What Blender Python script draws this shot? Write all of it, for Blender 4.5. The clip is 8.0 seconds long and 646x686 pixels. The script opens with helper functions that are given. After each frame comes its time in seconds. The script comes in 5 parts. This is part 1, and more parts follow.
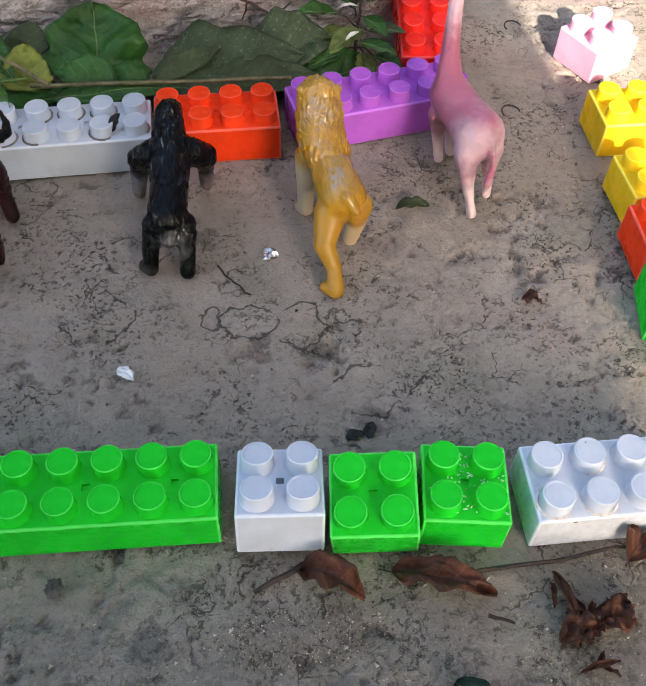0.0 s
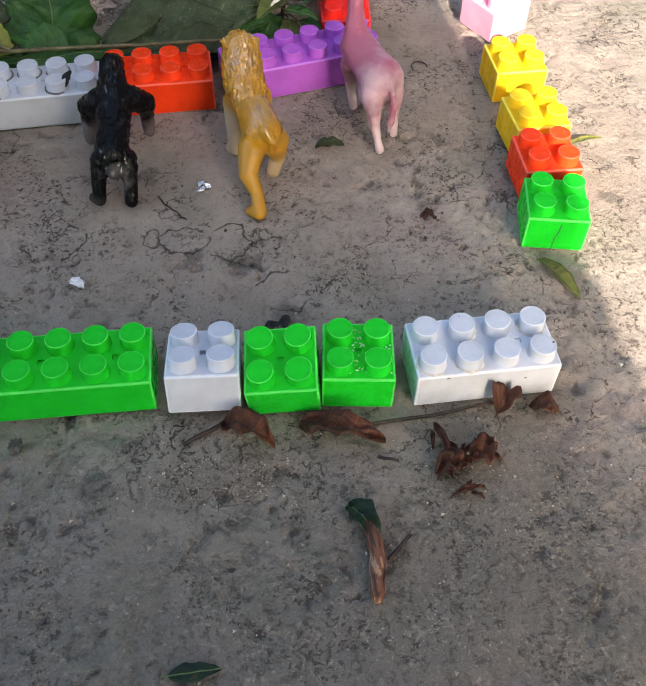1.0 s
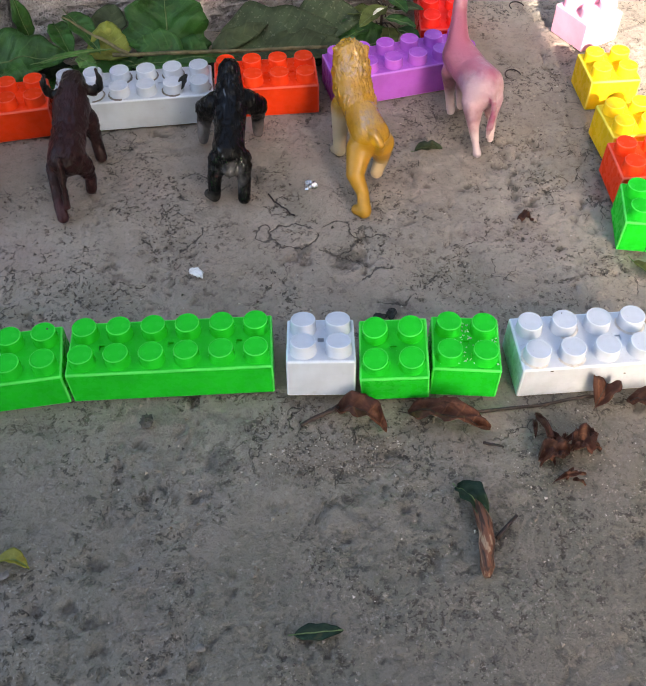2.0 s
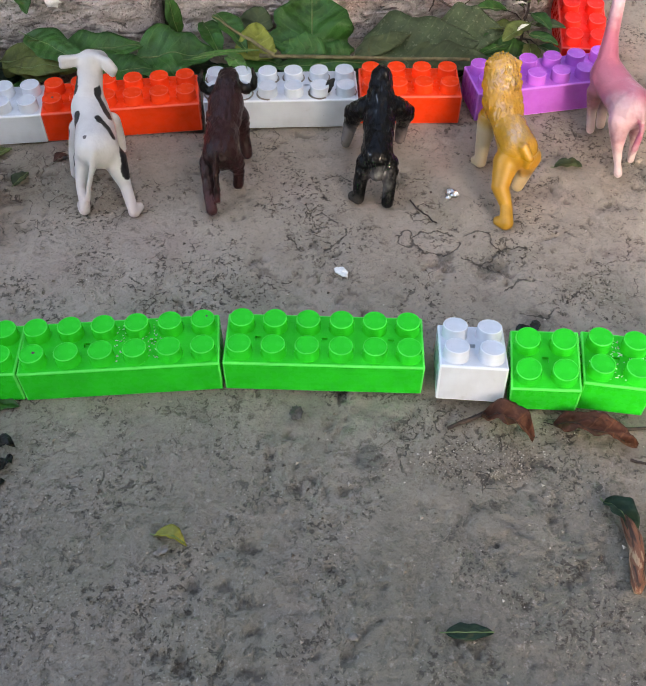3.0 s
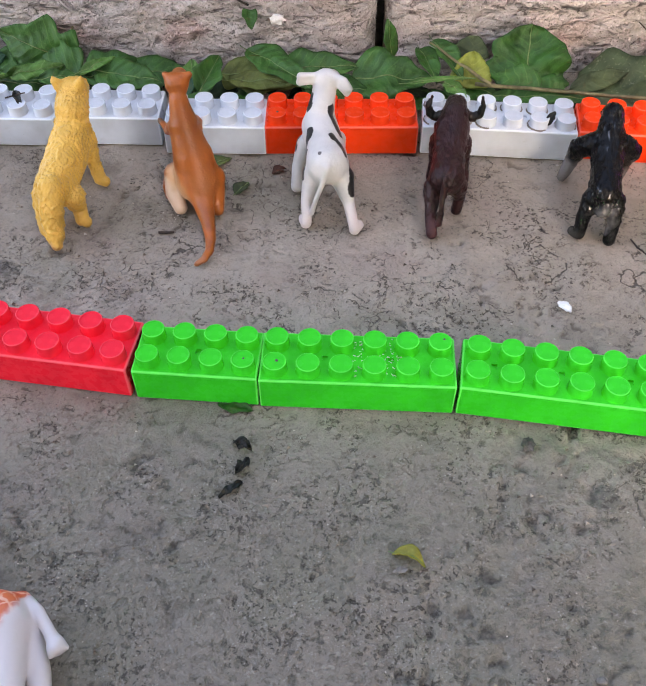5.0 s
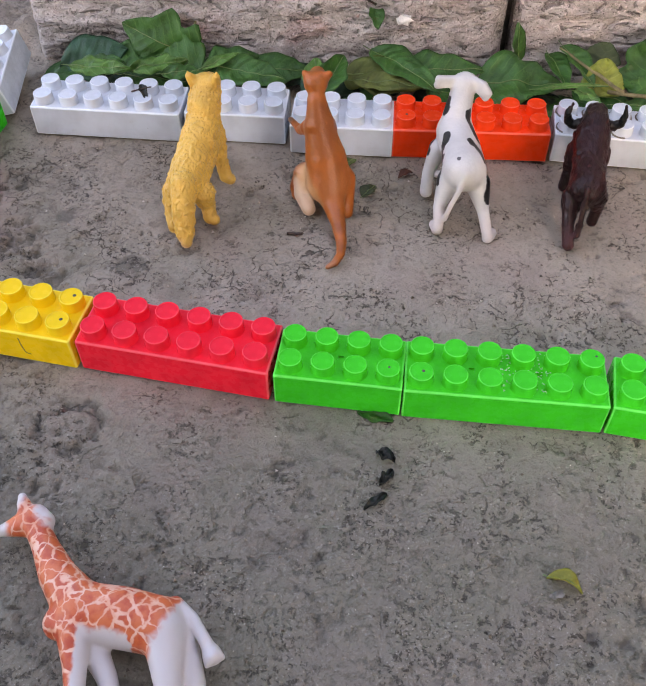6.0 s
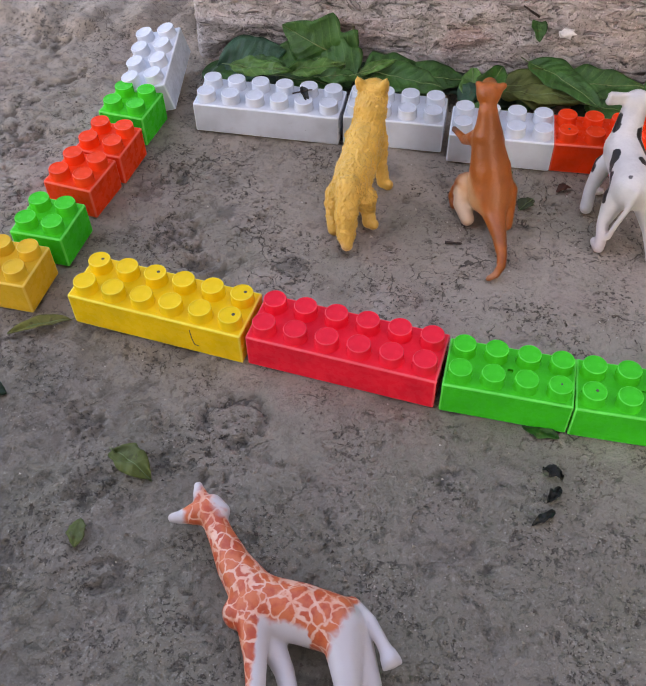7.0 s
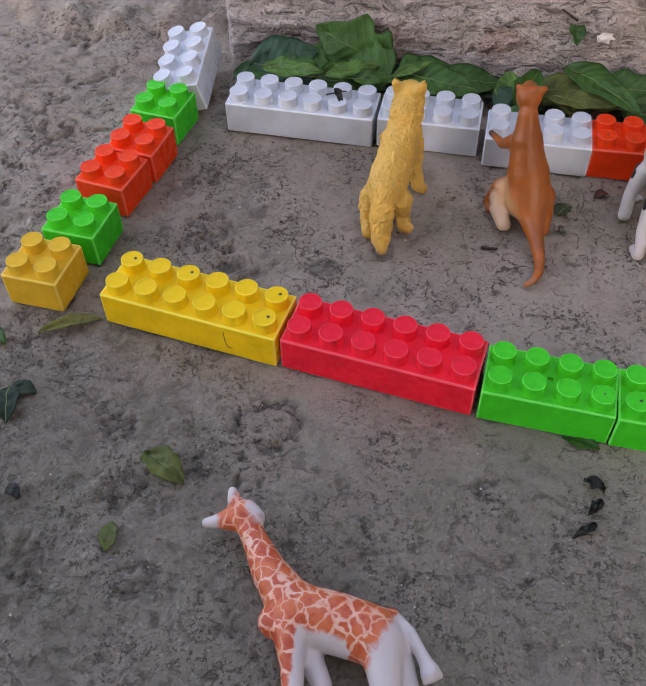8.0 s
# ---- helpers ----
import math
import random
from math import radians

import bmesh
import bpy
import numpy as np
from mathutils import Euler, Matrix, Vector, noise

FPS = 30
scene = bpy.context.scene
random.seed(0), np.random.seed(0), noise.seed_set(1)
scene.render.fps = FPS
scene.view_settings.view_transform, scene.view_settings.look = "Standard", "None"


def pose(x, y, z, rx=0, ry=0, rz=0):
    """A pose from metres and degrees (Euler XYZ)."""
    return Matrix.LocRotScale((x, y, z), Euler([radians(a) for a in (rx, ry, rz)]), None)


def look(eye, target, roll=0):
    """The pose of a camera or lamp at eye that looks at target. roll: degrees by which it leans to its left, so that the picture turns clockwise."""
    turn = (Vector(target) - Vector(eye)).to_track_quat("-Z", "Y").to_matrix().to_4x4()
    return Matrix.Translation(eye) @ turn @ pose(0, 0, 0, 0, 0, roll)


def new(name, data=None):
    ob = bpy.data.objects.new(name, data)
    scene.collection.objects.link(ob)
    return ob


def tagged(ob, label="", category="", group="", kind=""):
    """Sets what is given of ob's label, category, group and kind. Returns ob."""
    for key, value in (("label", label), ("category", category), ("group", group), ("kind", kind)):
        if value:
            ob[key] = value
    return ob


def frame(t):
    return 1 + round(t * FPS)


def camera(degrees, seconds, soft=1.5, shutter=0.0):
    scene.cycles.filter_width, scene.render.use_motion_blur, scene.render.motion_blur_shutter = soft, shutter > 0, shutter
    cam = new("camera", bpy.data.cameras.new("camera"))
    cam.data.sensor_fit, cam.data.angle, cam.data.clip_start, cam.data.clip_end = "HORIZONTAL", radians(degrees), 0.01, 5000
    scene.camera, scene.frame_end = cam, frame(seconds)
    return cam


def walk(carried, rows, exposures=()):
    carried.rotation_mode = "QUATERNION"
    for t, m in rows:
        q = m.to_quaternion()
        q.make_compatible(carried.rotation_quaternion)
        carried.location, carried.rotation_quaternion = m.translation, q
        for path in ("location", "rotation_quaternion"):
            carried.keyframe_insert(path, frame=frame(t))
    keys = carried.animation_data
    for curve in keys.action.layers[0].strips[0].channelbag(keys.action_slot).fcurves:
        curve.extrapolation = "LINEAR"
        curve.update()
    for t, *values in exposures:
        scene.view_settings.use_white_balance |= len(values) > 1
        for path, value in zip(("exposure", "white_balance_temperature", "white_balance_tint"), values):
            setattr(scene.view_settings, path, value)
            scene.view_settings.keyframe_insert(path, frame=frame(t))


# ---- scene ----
cam = camera(42.0, 8.0, soft=1.4)
# seconds, eye, a point ahead, roll
PATH = [
    (0, (0.0104, -0.1282, 0.2894), (0.0368, 0.0523, 0.0512), 2.20),
    (0.2, (0.0182, -0.1495, 0.2959), (0.0510, 0.0334, 0.0604), 3.70),
    (0.5, (0.0290, -0.1762, 0.2967), (0.0628, 0.0081, 0.0624), 2.74),
    (0.8, (0.0334, -0.1992, 0.3055), (0.0648, -0.0169, 0.0693), 1.94),
    (1, (0.0321, -0.2091, 0.3069), (0.0628, -0.0256, 0.0715), 1.49),
    (1.2, (0.0314, -0.2146, 0.3127), (0.0602, -0.0296, 0.0782), 0.77),
    (2.3, (-0.0187, -0.2262, 0.3235), (-0.0071, -0.0404, 0.0883), -0.23),
    (2.5, (-0.0281, -0.2273, 0.3241), (-0.0204, -0.0409, 0.0892), -0.44),
    (2.7, (-0.0381, -0.2283, 0.3241), (-0.0361, -0.0408, 0.0899), -1.05),
    (3, (-0.0531, -0.2299, 0.3261), (-0.0519, -0.0410, 0.0931), 0.26),
    (3.2, (-0.0650, -0.2321, 0.3275), (-0.0677, -0.0417, 0.0957), 0.49),
    (3.5, (-0.0744, -0.2324, 0.3294), (-0.0805, -0.0396, 0.0996), 0.39),
    (3.8, (-0.0846, -0.2335, 0.3301), (-0.0944, -0.0399, 0.1011), 0.09),
    (4, (-0.0919, -0.2363, 0.3316), (-0.1055, -0.0416, 0.1038), -0.01),
    (5.3, (-0.1440, -0.2340, 0.3277), (-0.1697, -0.0412, 0.0993), -0.26),
    (5.5, (-0.1529, -0.2330, 0.3275), (-0.1805, -0.0398, 0.0997), -0.37),
    (5.7, (-0.1651, -0.2314, 0.3256), (-0.1962, -0.0381, 0.0983), -0.54),
    (6, (-0.1844, -0.2331, 0.3240), (-0.2203, -0.0421, 0.0955), -0.45),
    (6.2, (-0.1954, -0.2343, 0.3250), (-0.2354, -0.0436, 0.0969), -0.79),
    (6.5, (-0.2153, -0.2400, 0.3241), (-0.2647, -0.0528, 0.0949), -1.17),
    (6.8, (-0.2267, -0.2419, 0.3261), (-0.2830, -0.0554, 0.0980), -1.87),
    (7, (-0.2334, -0.2447, 0.3277), (-0.2911, -0.0581, 0.1000), -1.56),
    (7.2, (-0.2407, -0.2484, 0.3260), (-0.3008, -0.0632, 0.0978), -1.36),
    (7.5, (-0.2458, -0.2470, 0.3273), (-0.3085, -0.0611, 0.1004), -1.53),
    (7.7, (-0.2502, -0.2469, 0.3258), (-0.3124, -0.0610, 0.0987), -1.09),
    (8, (-0.2468, -0.2441, 0.3225), (-0.3081, -0.0573, 0.0959), -1.30),
]
walk(cam, [(t, look(eye, ahead, roll)) for t, eye, ahead, roll in PATH], exposures=((0.0, 2.61, 6850, 12), (0.5, 2.52, 6850, 12), (1.0, 2.43, 6850, 12), (2.5, 2.88, 7150, 12), (3.2, 3.10, 7400, 12), (4.0, 3.45, 7450, 13), (5.5, 3.28, 7700, 19), (6.5, 3.16, 7950, 22), (8.0, 2.80, 7900, 23)))

# ---- light: low sun from behind the camera, cut by an unseen added wall; open sky above ----
SUN_FROM = Vector((0.05, -0.858, 0.52)).normalized()   # towards the sun
world = bpy.data.worlds.new("sky")
scene.world = world
world.use_nodes = True
wn = world.node_tree.nodes
sky = wn.new("ShaderNodeTexSky")
sky.sky_type = "NISHITA"
sky.sun_disc = False
sky.sun_elevation = math.asin(SUN_FROM.z)
sky.sun_rotation = math.atan2(SUN_FROM.x, SUN_FROM.y)
sky.dust_density = 3.0
sky.ozone_density = 0.6
world.node_tree.links.new(sky.outputs[0], wn["Background"].inputs[0])
wn["Background"].inputs[1].default_value = 0.12
sun = new("sun", bpy.data.lights.new("sun", "SUN"))
sun.data.energy, sun.data.angle, sun.data.color = 2.25, radians(0.7), (1.0, 0.94, 0.86)
sun.matrix_world = look(SUN_FROM * 20, (0, 0, 0))


# ---- materials ----
def links(mat):
    return mat.node_tree.nodes, mat.node_tree.links


def node(nodes, kind, **values):
    n = nodes.new("ShaderNode" + kind)
    for key, value in values.items():
        if key in n.inputs:
            n.inputs[key].default_value = value
    return n


def rgb(c):
    return (c[0], c[1], c[2], 1.0)


def begin(name, rough=0.5, specular=0.5):
    mat = bpy.data.materials.new(name)
    mat.use_nodes = True
    nodes, link = links(mat)
    bsdf = nodes["Principled BSDF"]
    bsdf.inputs["Roughness"].default_value = rough
    bsdf.inputs["Specular IOR Level"].default_value = specular
    coord = nodes.new("ShaderNodeTexCoord")
    return mat, nodes, link.new, bsdf, coord.outputs["Object"]


def noise_tex(nodes, link, vec, scale, detail=4.0, rough=0.55, distort=0.0):
    n = node(nodes, "TexNoise", Scale=scale, Detail=detail, Roughness=rough, Distortion=distort)
    link(vec, n.inputs["Vector"])
    return n.outputs["Fac"]


def ramp(nodes, link, fac, low, high, a=0.0, b=1.0):
    n = node(nodes, "MapRange")
    n.interpolation_type = "SMOOTHSTEP"
    n.inputs["From Min"].default_value, n.inputs["From Max"].default_value = low, high
    n.inputs["To Min"].default_value, n.inputs["To Max"].default_value = a, b
    link(fac, n.inputs["Value"])
    return n.outputs["Result"]


def mix(nodes, link, fac, a, b, blend="MIX"):
    n = nodes.new("ShaderNodeMix")
    n.data_type, n.blend_type = "RGBA", blend
    if isinstance(fac, float):
        n.inputs[0].default_value = fac
    else:
        link(fac, n.inputs[0])
    for socket, value in ((n.inputs[6], a), (n.inputs[7], b)):
        if isinstance(value, tuple):
            socket.default_value = rgb(value)
        else:
            link(value, socket)
    return n.outputs[2]


def math_node(nodes, link, op, a, b=0.0):
    n = nodes.new("ShaderNodeMath")
    n.operation = op
    for socket, value in zip(n.inputs, (a, b)):
        if isinstance(value, (int, float)):
            socket.default_value = value
        else:
            link(value, socket)
    return n.outputs[0]


def bump(nodes, link, bsdf, height, strength, distance):
    n = node(nodes, "Bump", Strength=strength, Distance=distance)
    link(height, n.inputs["Height"])
    link(n.outputs[0], bsdf.inputs["Normal"])


def plastic(name, color, rough=0.26, dust=0.25, grime=(0.25, 0.23, 0.2), glow=0.0):
    """Moulded toy plastic: slight colour drift, dusty patches, small scuffs."""
    mat, nodes, link, bsdf, vec = begin(name, rough, 0.06)
    drift = noise_tex(nodes, link, vec, 45, 3)
    dark = tuple(c * 0.82 for c in color)
    base = mix(nodes, link, ramp(nodes, link, drift, 0.3, 0.7), dark, color)
    dirt = ramp(nodes, link, noise_tex(nodes, link, vec, 130, 6, 0.7), 0.56, 0.78, 0.0, dust)
    base = mix(nodes, link, dirt, base, grime)
    specks = ramp(nodes, link, noise_tex(nodes, link, vec, 520, 3), 0.70, 0.76, 0.0, dust * 1.5)
    base = mix(nodes, link, specks, base, tuple(g * 0.4 for g in grime))
    # edges: some wear, plus the bevels' bright highlight painted into the colour
    geo = nodes.new("ShaderNodeNewGeometry")
    worn = ramp(nodes, link, geo.outputs["Pointiness"], 0.53, 0.59, 0.0, 0.65)
    base = mix(nodes, link, worn, base, tuple(min(1.0, c * 1.25 + 0.16) for c in color))
    link(base, bsdf.inputs["Base Color"])
    link(ramp(nodes, link, noise_tex(nodes, link, vec, 220, 5), 0.3, 0.8, rough - 0.08, rough + 0.22), bsdf.inputs["Roughness"])
    bsdf.inputs["Subsurface Weight"].default_value = glow
    bsdf.inputs["Subsurface Radius"].default_value = (0.004, 0.004, 0.004)
    bump(nodes, link, bsdf, noise_tex(nodes, link, vec, 600, 4), 0.12, 0.0006)
    return mat


GREEN = plastic("green_plastic", (0.0, 0.62, 0.028), dust=0.02)
WHITE = plastic("white_plastic", (0.605, 0.655, 0.72), dust=0.26)
ORANGE = plastic("orange_red_plastic", (1.0, 0.062, 0.014), dust=0.04)
RED = plastic("red_plastic", (0.95, 0.030, 0.020), dust=0.05)
CRIMSON = plastic("crimson_plastic", (1.0, 0.026, 0.050), dust=0.0)
YELLOW = plastic("yellow_plastic", (0.96, 0.62, 0.020), dust=0.16)
AMBER = plastic("dull_yellow_plastic", (0.80, 0.47, 0.036), dust=0.16)
PURPLE = plastic("purple_plastic", (0.46, 0.12, 0.62), dust=0.12)
PINK = plastic("pink_plastic", (0.80, 0.36, 0.48), dust=0.10)


def ground_material():
    mat, nodes, link, bsdf, vec = begin("rough_cement", 0.85, 0.25)
    mul = lambda a, b: math_node(nodes, link, "MULTIPLY", a, b)
    add = lambda a, b: math_node(nodes, link, "ADD", a, b)
    top = lambda a, b: math_node(nodes, link, "MAXIMUM", a, b)
    n3 = lambda *a: noise_tex(nodes, link, vec, *a)
    broad = n3(7, 5, 0.6)
    mid = n3(48, 6, 0.62, 0.4)
    chips = n3(105, 5, 0.60, 0.8)
    pock = n3(190, 6, 0.66, 0.4)
    fine = n3(430, 5, 0.68, 0.5)
    grit = n3(1000, 3, 0.6)
    col = mix(nodes, link, ramp(nodes, link, broad, 0.35, 0.65), (0.350, 0.292, 0.235), (0.430, 0.365, 0.302))
    col = mix(nodes, link, ramp(nodes, link, mid, 0.40, 0.68, 0.0, 0.35), col, (0.260, 0.212, 0.162))
    # pinkish and greenish stains
    col = mix(nodes, link, ramp(nodes, link, n3(16, 3), 0.50, 0.68, 0.0, 0.5), col, (0.36, 0.275, 0.235))
    col = mix(nodes, link, ramp(nodes, link, n3(11, 4), 0.50, 0.66, 0.0, 0.5), col, (0.215, 0.205, 0.150))
    col = mix(nodes, link, ramp(nodes, link, n3(26, 4), 0.60, 0.72, 0.0, 0.45), col, (0.170, 0.150, 0.125))
    # outside the pen: shade painted as a darker band, deeper towards the right
    sep = nodes.new("ShaderNodeSeparateXYZ")
    link(vec, sep.inputs[0])
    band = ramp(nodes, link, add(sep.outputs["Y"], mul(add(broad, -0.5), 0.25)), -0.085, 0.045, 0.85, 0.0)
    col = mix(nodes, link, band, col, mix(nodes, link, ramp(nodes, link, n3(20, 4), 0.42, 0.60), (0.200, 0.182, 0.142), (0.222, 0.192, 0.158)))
    right_shade = mul(ramp(nodes, link, add(sep.outputs["X"], mul(add(n3(13, 4), -0.5), 0.2)), -0.12, 0.06), band)
    col = mix(nodes, link, mul(right_shade, 0.40), col, (0.098, 0.090, 0.070))
    crust = ramp(nodes, link, add(sep.outputs["X"], mul(add(n3(9, 3), -0.5), 0.3)), -0.46, -0.22, 1.0, 0.15)
    lumps = n3(85, 7, 0.68, 0.6)
    col = mix(nodes, link, mul(ramp(nodes, link, lumps, 0.555, 0.615), mul(crust, 0.45)), col, (0.105, 0.086, 0.069))
    col = mix(nodes, link, mul(crust, 0.08), col, (0.17, 0.135, 0.105))
    # dark grimy blots with ragged edges
    for x, y, r in ((0.040, 0.087, 0.010), (0.016, 0.094, 0.007), (-0.007, 0.160, 0.009), (0.056, 0.050, 0.012), (-0.030, -0.030, 0.012), (-0.350, 0.075, 0.012), (-0.400, 0.110, 0.010), (0.243, 0.108, 0.009)):
        d = nodes.new("ShaderNodeVectorMath")
        d.operation = "DISTANCE"
        link(vec, d.inputs[0])
        d.inputs[1].default_value = (x, y, 0)
        blot = ramp(nodes, link, add(d.outputs["Value"], mul(add(n3(110, 5, 0.65), -0.5), 0.03)), r * 0.4, r, 0.55, 0.0)
        col = mix(nodes, link, blot, col, (0.095, 0.085, 0.075))
    # specks and pits, thick in some places and sparse in others
    gritty = top(ramp(nodes, link, n3(24, 4, 0.65), 0.44, 0.58, 0.26, 1.0), mul(top(band, crust), 0.40))
    pits = mul(ramp(nodes, link, fine, 0.562, 0.602), gritty)
    scrape = mul(ramp(nodes, link, pock, 0.585, 0.630), gritty)
    col = mix(nodes, link, mul(top(pits, mul(scrape, 0.85)), 0.84), col, (0.080, 0.066, 0.053))
    pale = mul(ramp(nodes, link, grit, 0.62, 0.68), gritty)
    col = mix(nodes, link, mul(pale, 0.5), col, (0.56, 0.50, 0.43))
    lift = mul(ramp(nodes, link, pock, 0.42, 0.38), gritty)
    col = mix(nodes, link, mul(lift, 0.22), col, (0.52, 0.45, 0.37))
    # thin broken crack lines round flakes of the skin
    bent = nodes.new("ShaderNodeVectorMath")
    bent.operation = "MULTIPLY_ADD"
    wob = node(nodes, "TexNoise", Scale=70.0, Detail=4.0)
    link(vec, wob.inputs["Vector"])
    link(wob.outputs["Color"], bent.inputs[0])
    bent.inputs[1].default_value = (0.022, 0.022, 0.022)
    link(vec, bent.inputs[2])
    lines = None
    for scale, width, place in ((40.0, 0.018, 12), (66.0, 0.022, 19)):
        v = node(nodes, "TexVoronoi", Scale=scale, Randomness=1.0)
        v.feature = "DISTANCE_TO_EDGE"
        link(bent.outputs[0], v.inputs["Vector"])
        here = mul(ramp(nodes, link, n3(place, 3), 0.515, 0.575), ramp(nodes, link, n3(place * 5, 3), 0.47, 0.54))
        one = mul(ramp(nodes, link, v.outputs["Distance"], width * 0.3, width, 1.0, 0.0), here)
        lines = one if lines is None else top(lines, one)
    # flakes of the skin that have lifted: a broken ring of crack round each (centre and radius in metres)
    for x, y, r, open_side in ((0.010, 0.106, 0.0105, 0.36), (0.033, 0.103, 0.0115, 0.44), (-0.006, 0.109, 0.006, 0.40), (0.052, 0.097, 0.007, 0.46), (-0.040, 0.150, 0.013, 0.44), (-0.056, 0.114, 0.015, 0.48), (0.060, 0.066, 0.014, 0.48), (-0.342, -0.036, 0.016, 0.44), (-0.075, 0.088, 0.010, 0.50)):
        d = nodes.new("ShaderNodeVectorMath")
        d.operation = "DISTANCE"
        link(bent.outputs[0], d.inputs[0])
        d.inputs[1].default_value = (x + 0.011, y + 0.011, 0.0105)
        gap = math_node(nodes, link, "ABSOLUTE", math_node(nodes, link, "SUBTRACT", d.outputs["Value"], r))
        ring = mul(ramp(nodes, link, gap, 0.00025, 0.0008, 1.0, 0.0), ramp(nodes, link, n3(60, 3), open_side, open_side + 0.05))
        lines = top(lines, ring)
    lines = mul(lines, ramp(nodes, link, band, 0.2, 0.8, 1.0, 0.15))
    # rough open grain in front: shallow pits and pale grit
    open_grain = mul(ramp(nodes, link, n3(150, 5, 0.62, 0.3), 0.56, 0.66), mul(band, ramp(nodes, link, n3(15, 3), 0.34, 0.58, 0.35, 1.0)))
    col = mix(nodes, link, mul(open_grain, 0.44), col, (0.070, 0.062, 0.048))
    col = mix(nodes, link, mul(mul(ramp(nodes, link, n3(330, 4, 0.6), 0.60, 0.69), band), 0.5), col, (0.40, 0.36, 0.30))
    blots = mul(ramp(nodes, link, chips, 0.66, 0.70), gritty)
    lines = top(lines, mul(blots, 0.8))
    col = mix(nodes, link, mul(lines, 0.72), col, (0.050, 0.041, 0.034))
    # dirt that lies in the hollows, with their shade painted in as well
    worn = nodes.new("ShaderNodeAttribute")
    worn.attribute_name = "hollow"
    col = mix(nodes, link, ramp(nodes, link, worn.outputs["Fac"], 0.2, 0.95, 0.0, 0.56), col, (0.085, 0.070, 0.058))
    link(col, bsdf.inputs["Base Color"])
    height = add(mul(top(pits, scrape), -0.5), mul(lift, 0.25))
    height = add(height, add(mul(grit, 0.25), mul(fine, 0.55)))
    height = add(height, mul(mid, 0.8))
    height = add(height, mul(open_grain, -0.7))
    height = add(height, mul(lines, -0.6))
    height = add(height, mul(mul(lumps, -1.5), crust))
    bump(nodes, link, bsdf, height, 0.85, 0.0035)
    return mat


def stone_material(name, a, b, red):
    """Hewn stone: short wavy crevices that run along the courses, grit, and reddish stains."""
    mat, nodes, link, bsdf, vec = begin(name, 0.88, 0.25)
    mul = lambda p, q: math_node(nodes, link, "MULTIPLY", p, q)
    add = lambda p, q: math_node(nodes, link, "ADD", p, q)
    top = lambda p, q: math_node(nodes, link, "MAXIMUM", p, q)
    stretch = node(nodes, "Mapping")
    stretch.inputs["Scale"].default_value = (0.58, 1, 1.15)
    link(vec, stretch.inputs["Vector"])
    sv = stretch.outputs[0]
    col = mix(nodes, link, ramp(nodes, link, noise_tex(nodes, link, sv, 55, 7, 0.72), 0.36, 0.64), a, b)
    col = mix(nodes, link, ramp(nodes, link, noise_tex(nodes, link, vec, 17, 4), 0.54, 0.68, 0.0, 0.65), col, red)
    ripple = noise_tex(nodes, link, sv, 150, 3, 0.5, 1.1)
    coarse = noise_tex(nodes, link, sv, 75, 3, 0.5, 0.8)
    crevice = mul(ramp(nodes, link, ripple, 0.40, 0.33), ramp(nodes, link, noise_tex(nodes, link, vec, 45, 3), 0.40, 0.55))
    crevice = top(crevice, mul(ramp(nodes, link, coarse, 0.39, 0.35), ramp(nodes, link, noise_tex(nodes, link, vec, 70, 2), 0.45, 0.56)))
    pits = ramp(nodes, link, noise_tex(nodes, link, vec, 420, 4, 0.65), 0.60, 0.66, 0.0, 0.8)
    col = mix(nodes, link, mul(top(crevice, pits), 0.55), col, (0.085, 0.066, 0.060))
    col = mix(nodes, link, ramp(nodes, link, noise_tex(nodes, link, vec, 560, 3), 0.57, 0.65, 0.0, 0.5), col, (0.66, 0.60, 0.57))
    link(col, bsdf.inputs["Base Color"])
    height = add(add(mul(ripple, 1.3), mul(coarse, 1.5)), mul(top(crevice, pits), -0.7))
    height = add(height, mul(noise_tex(nodes, link, vec, 600, 3), 0.25))
    bump(nodes, link, bsdf, height, 0.95, 0.0045)
    return mat


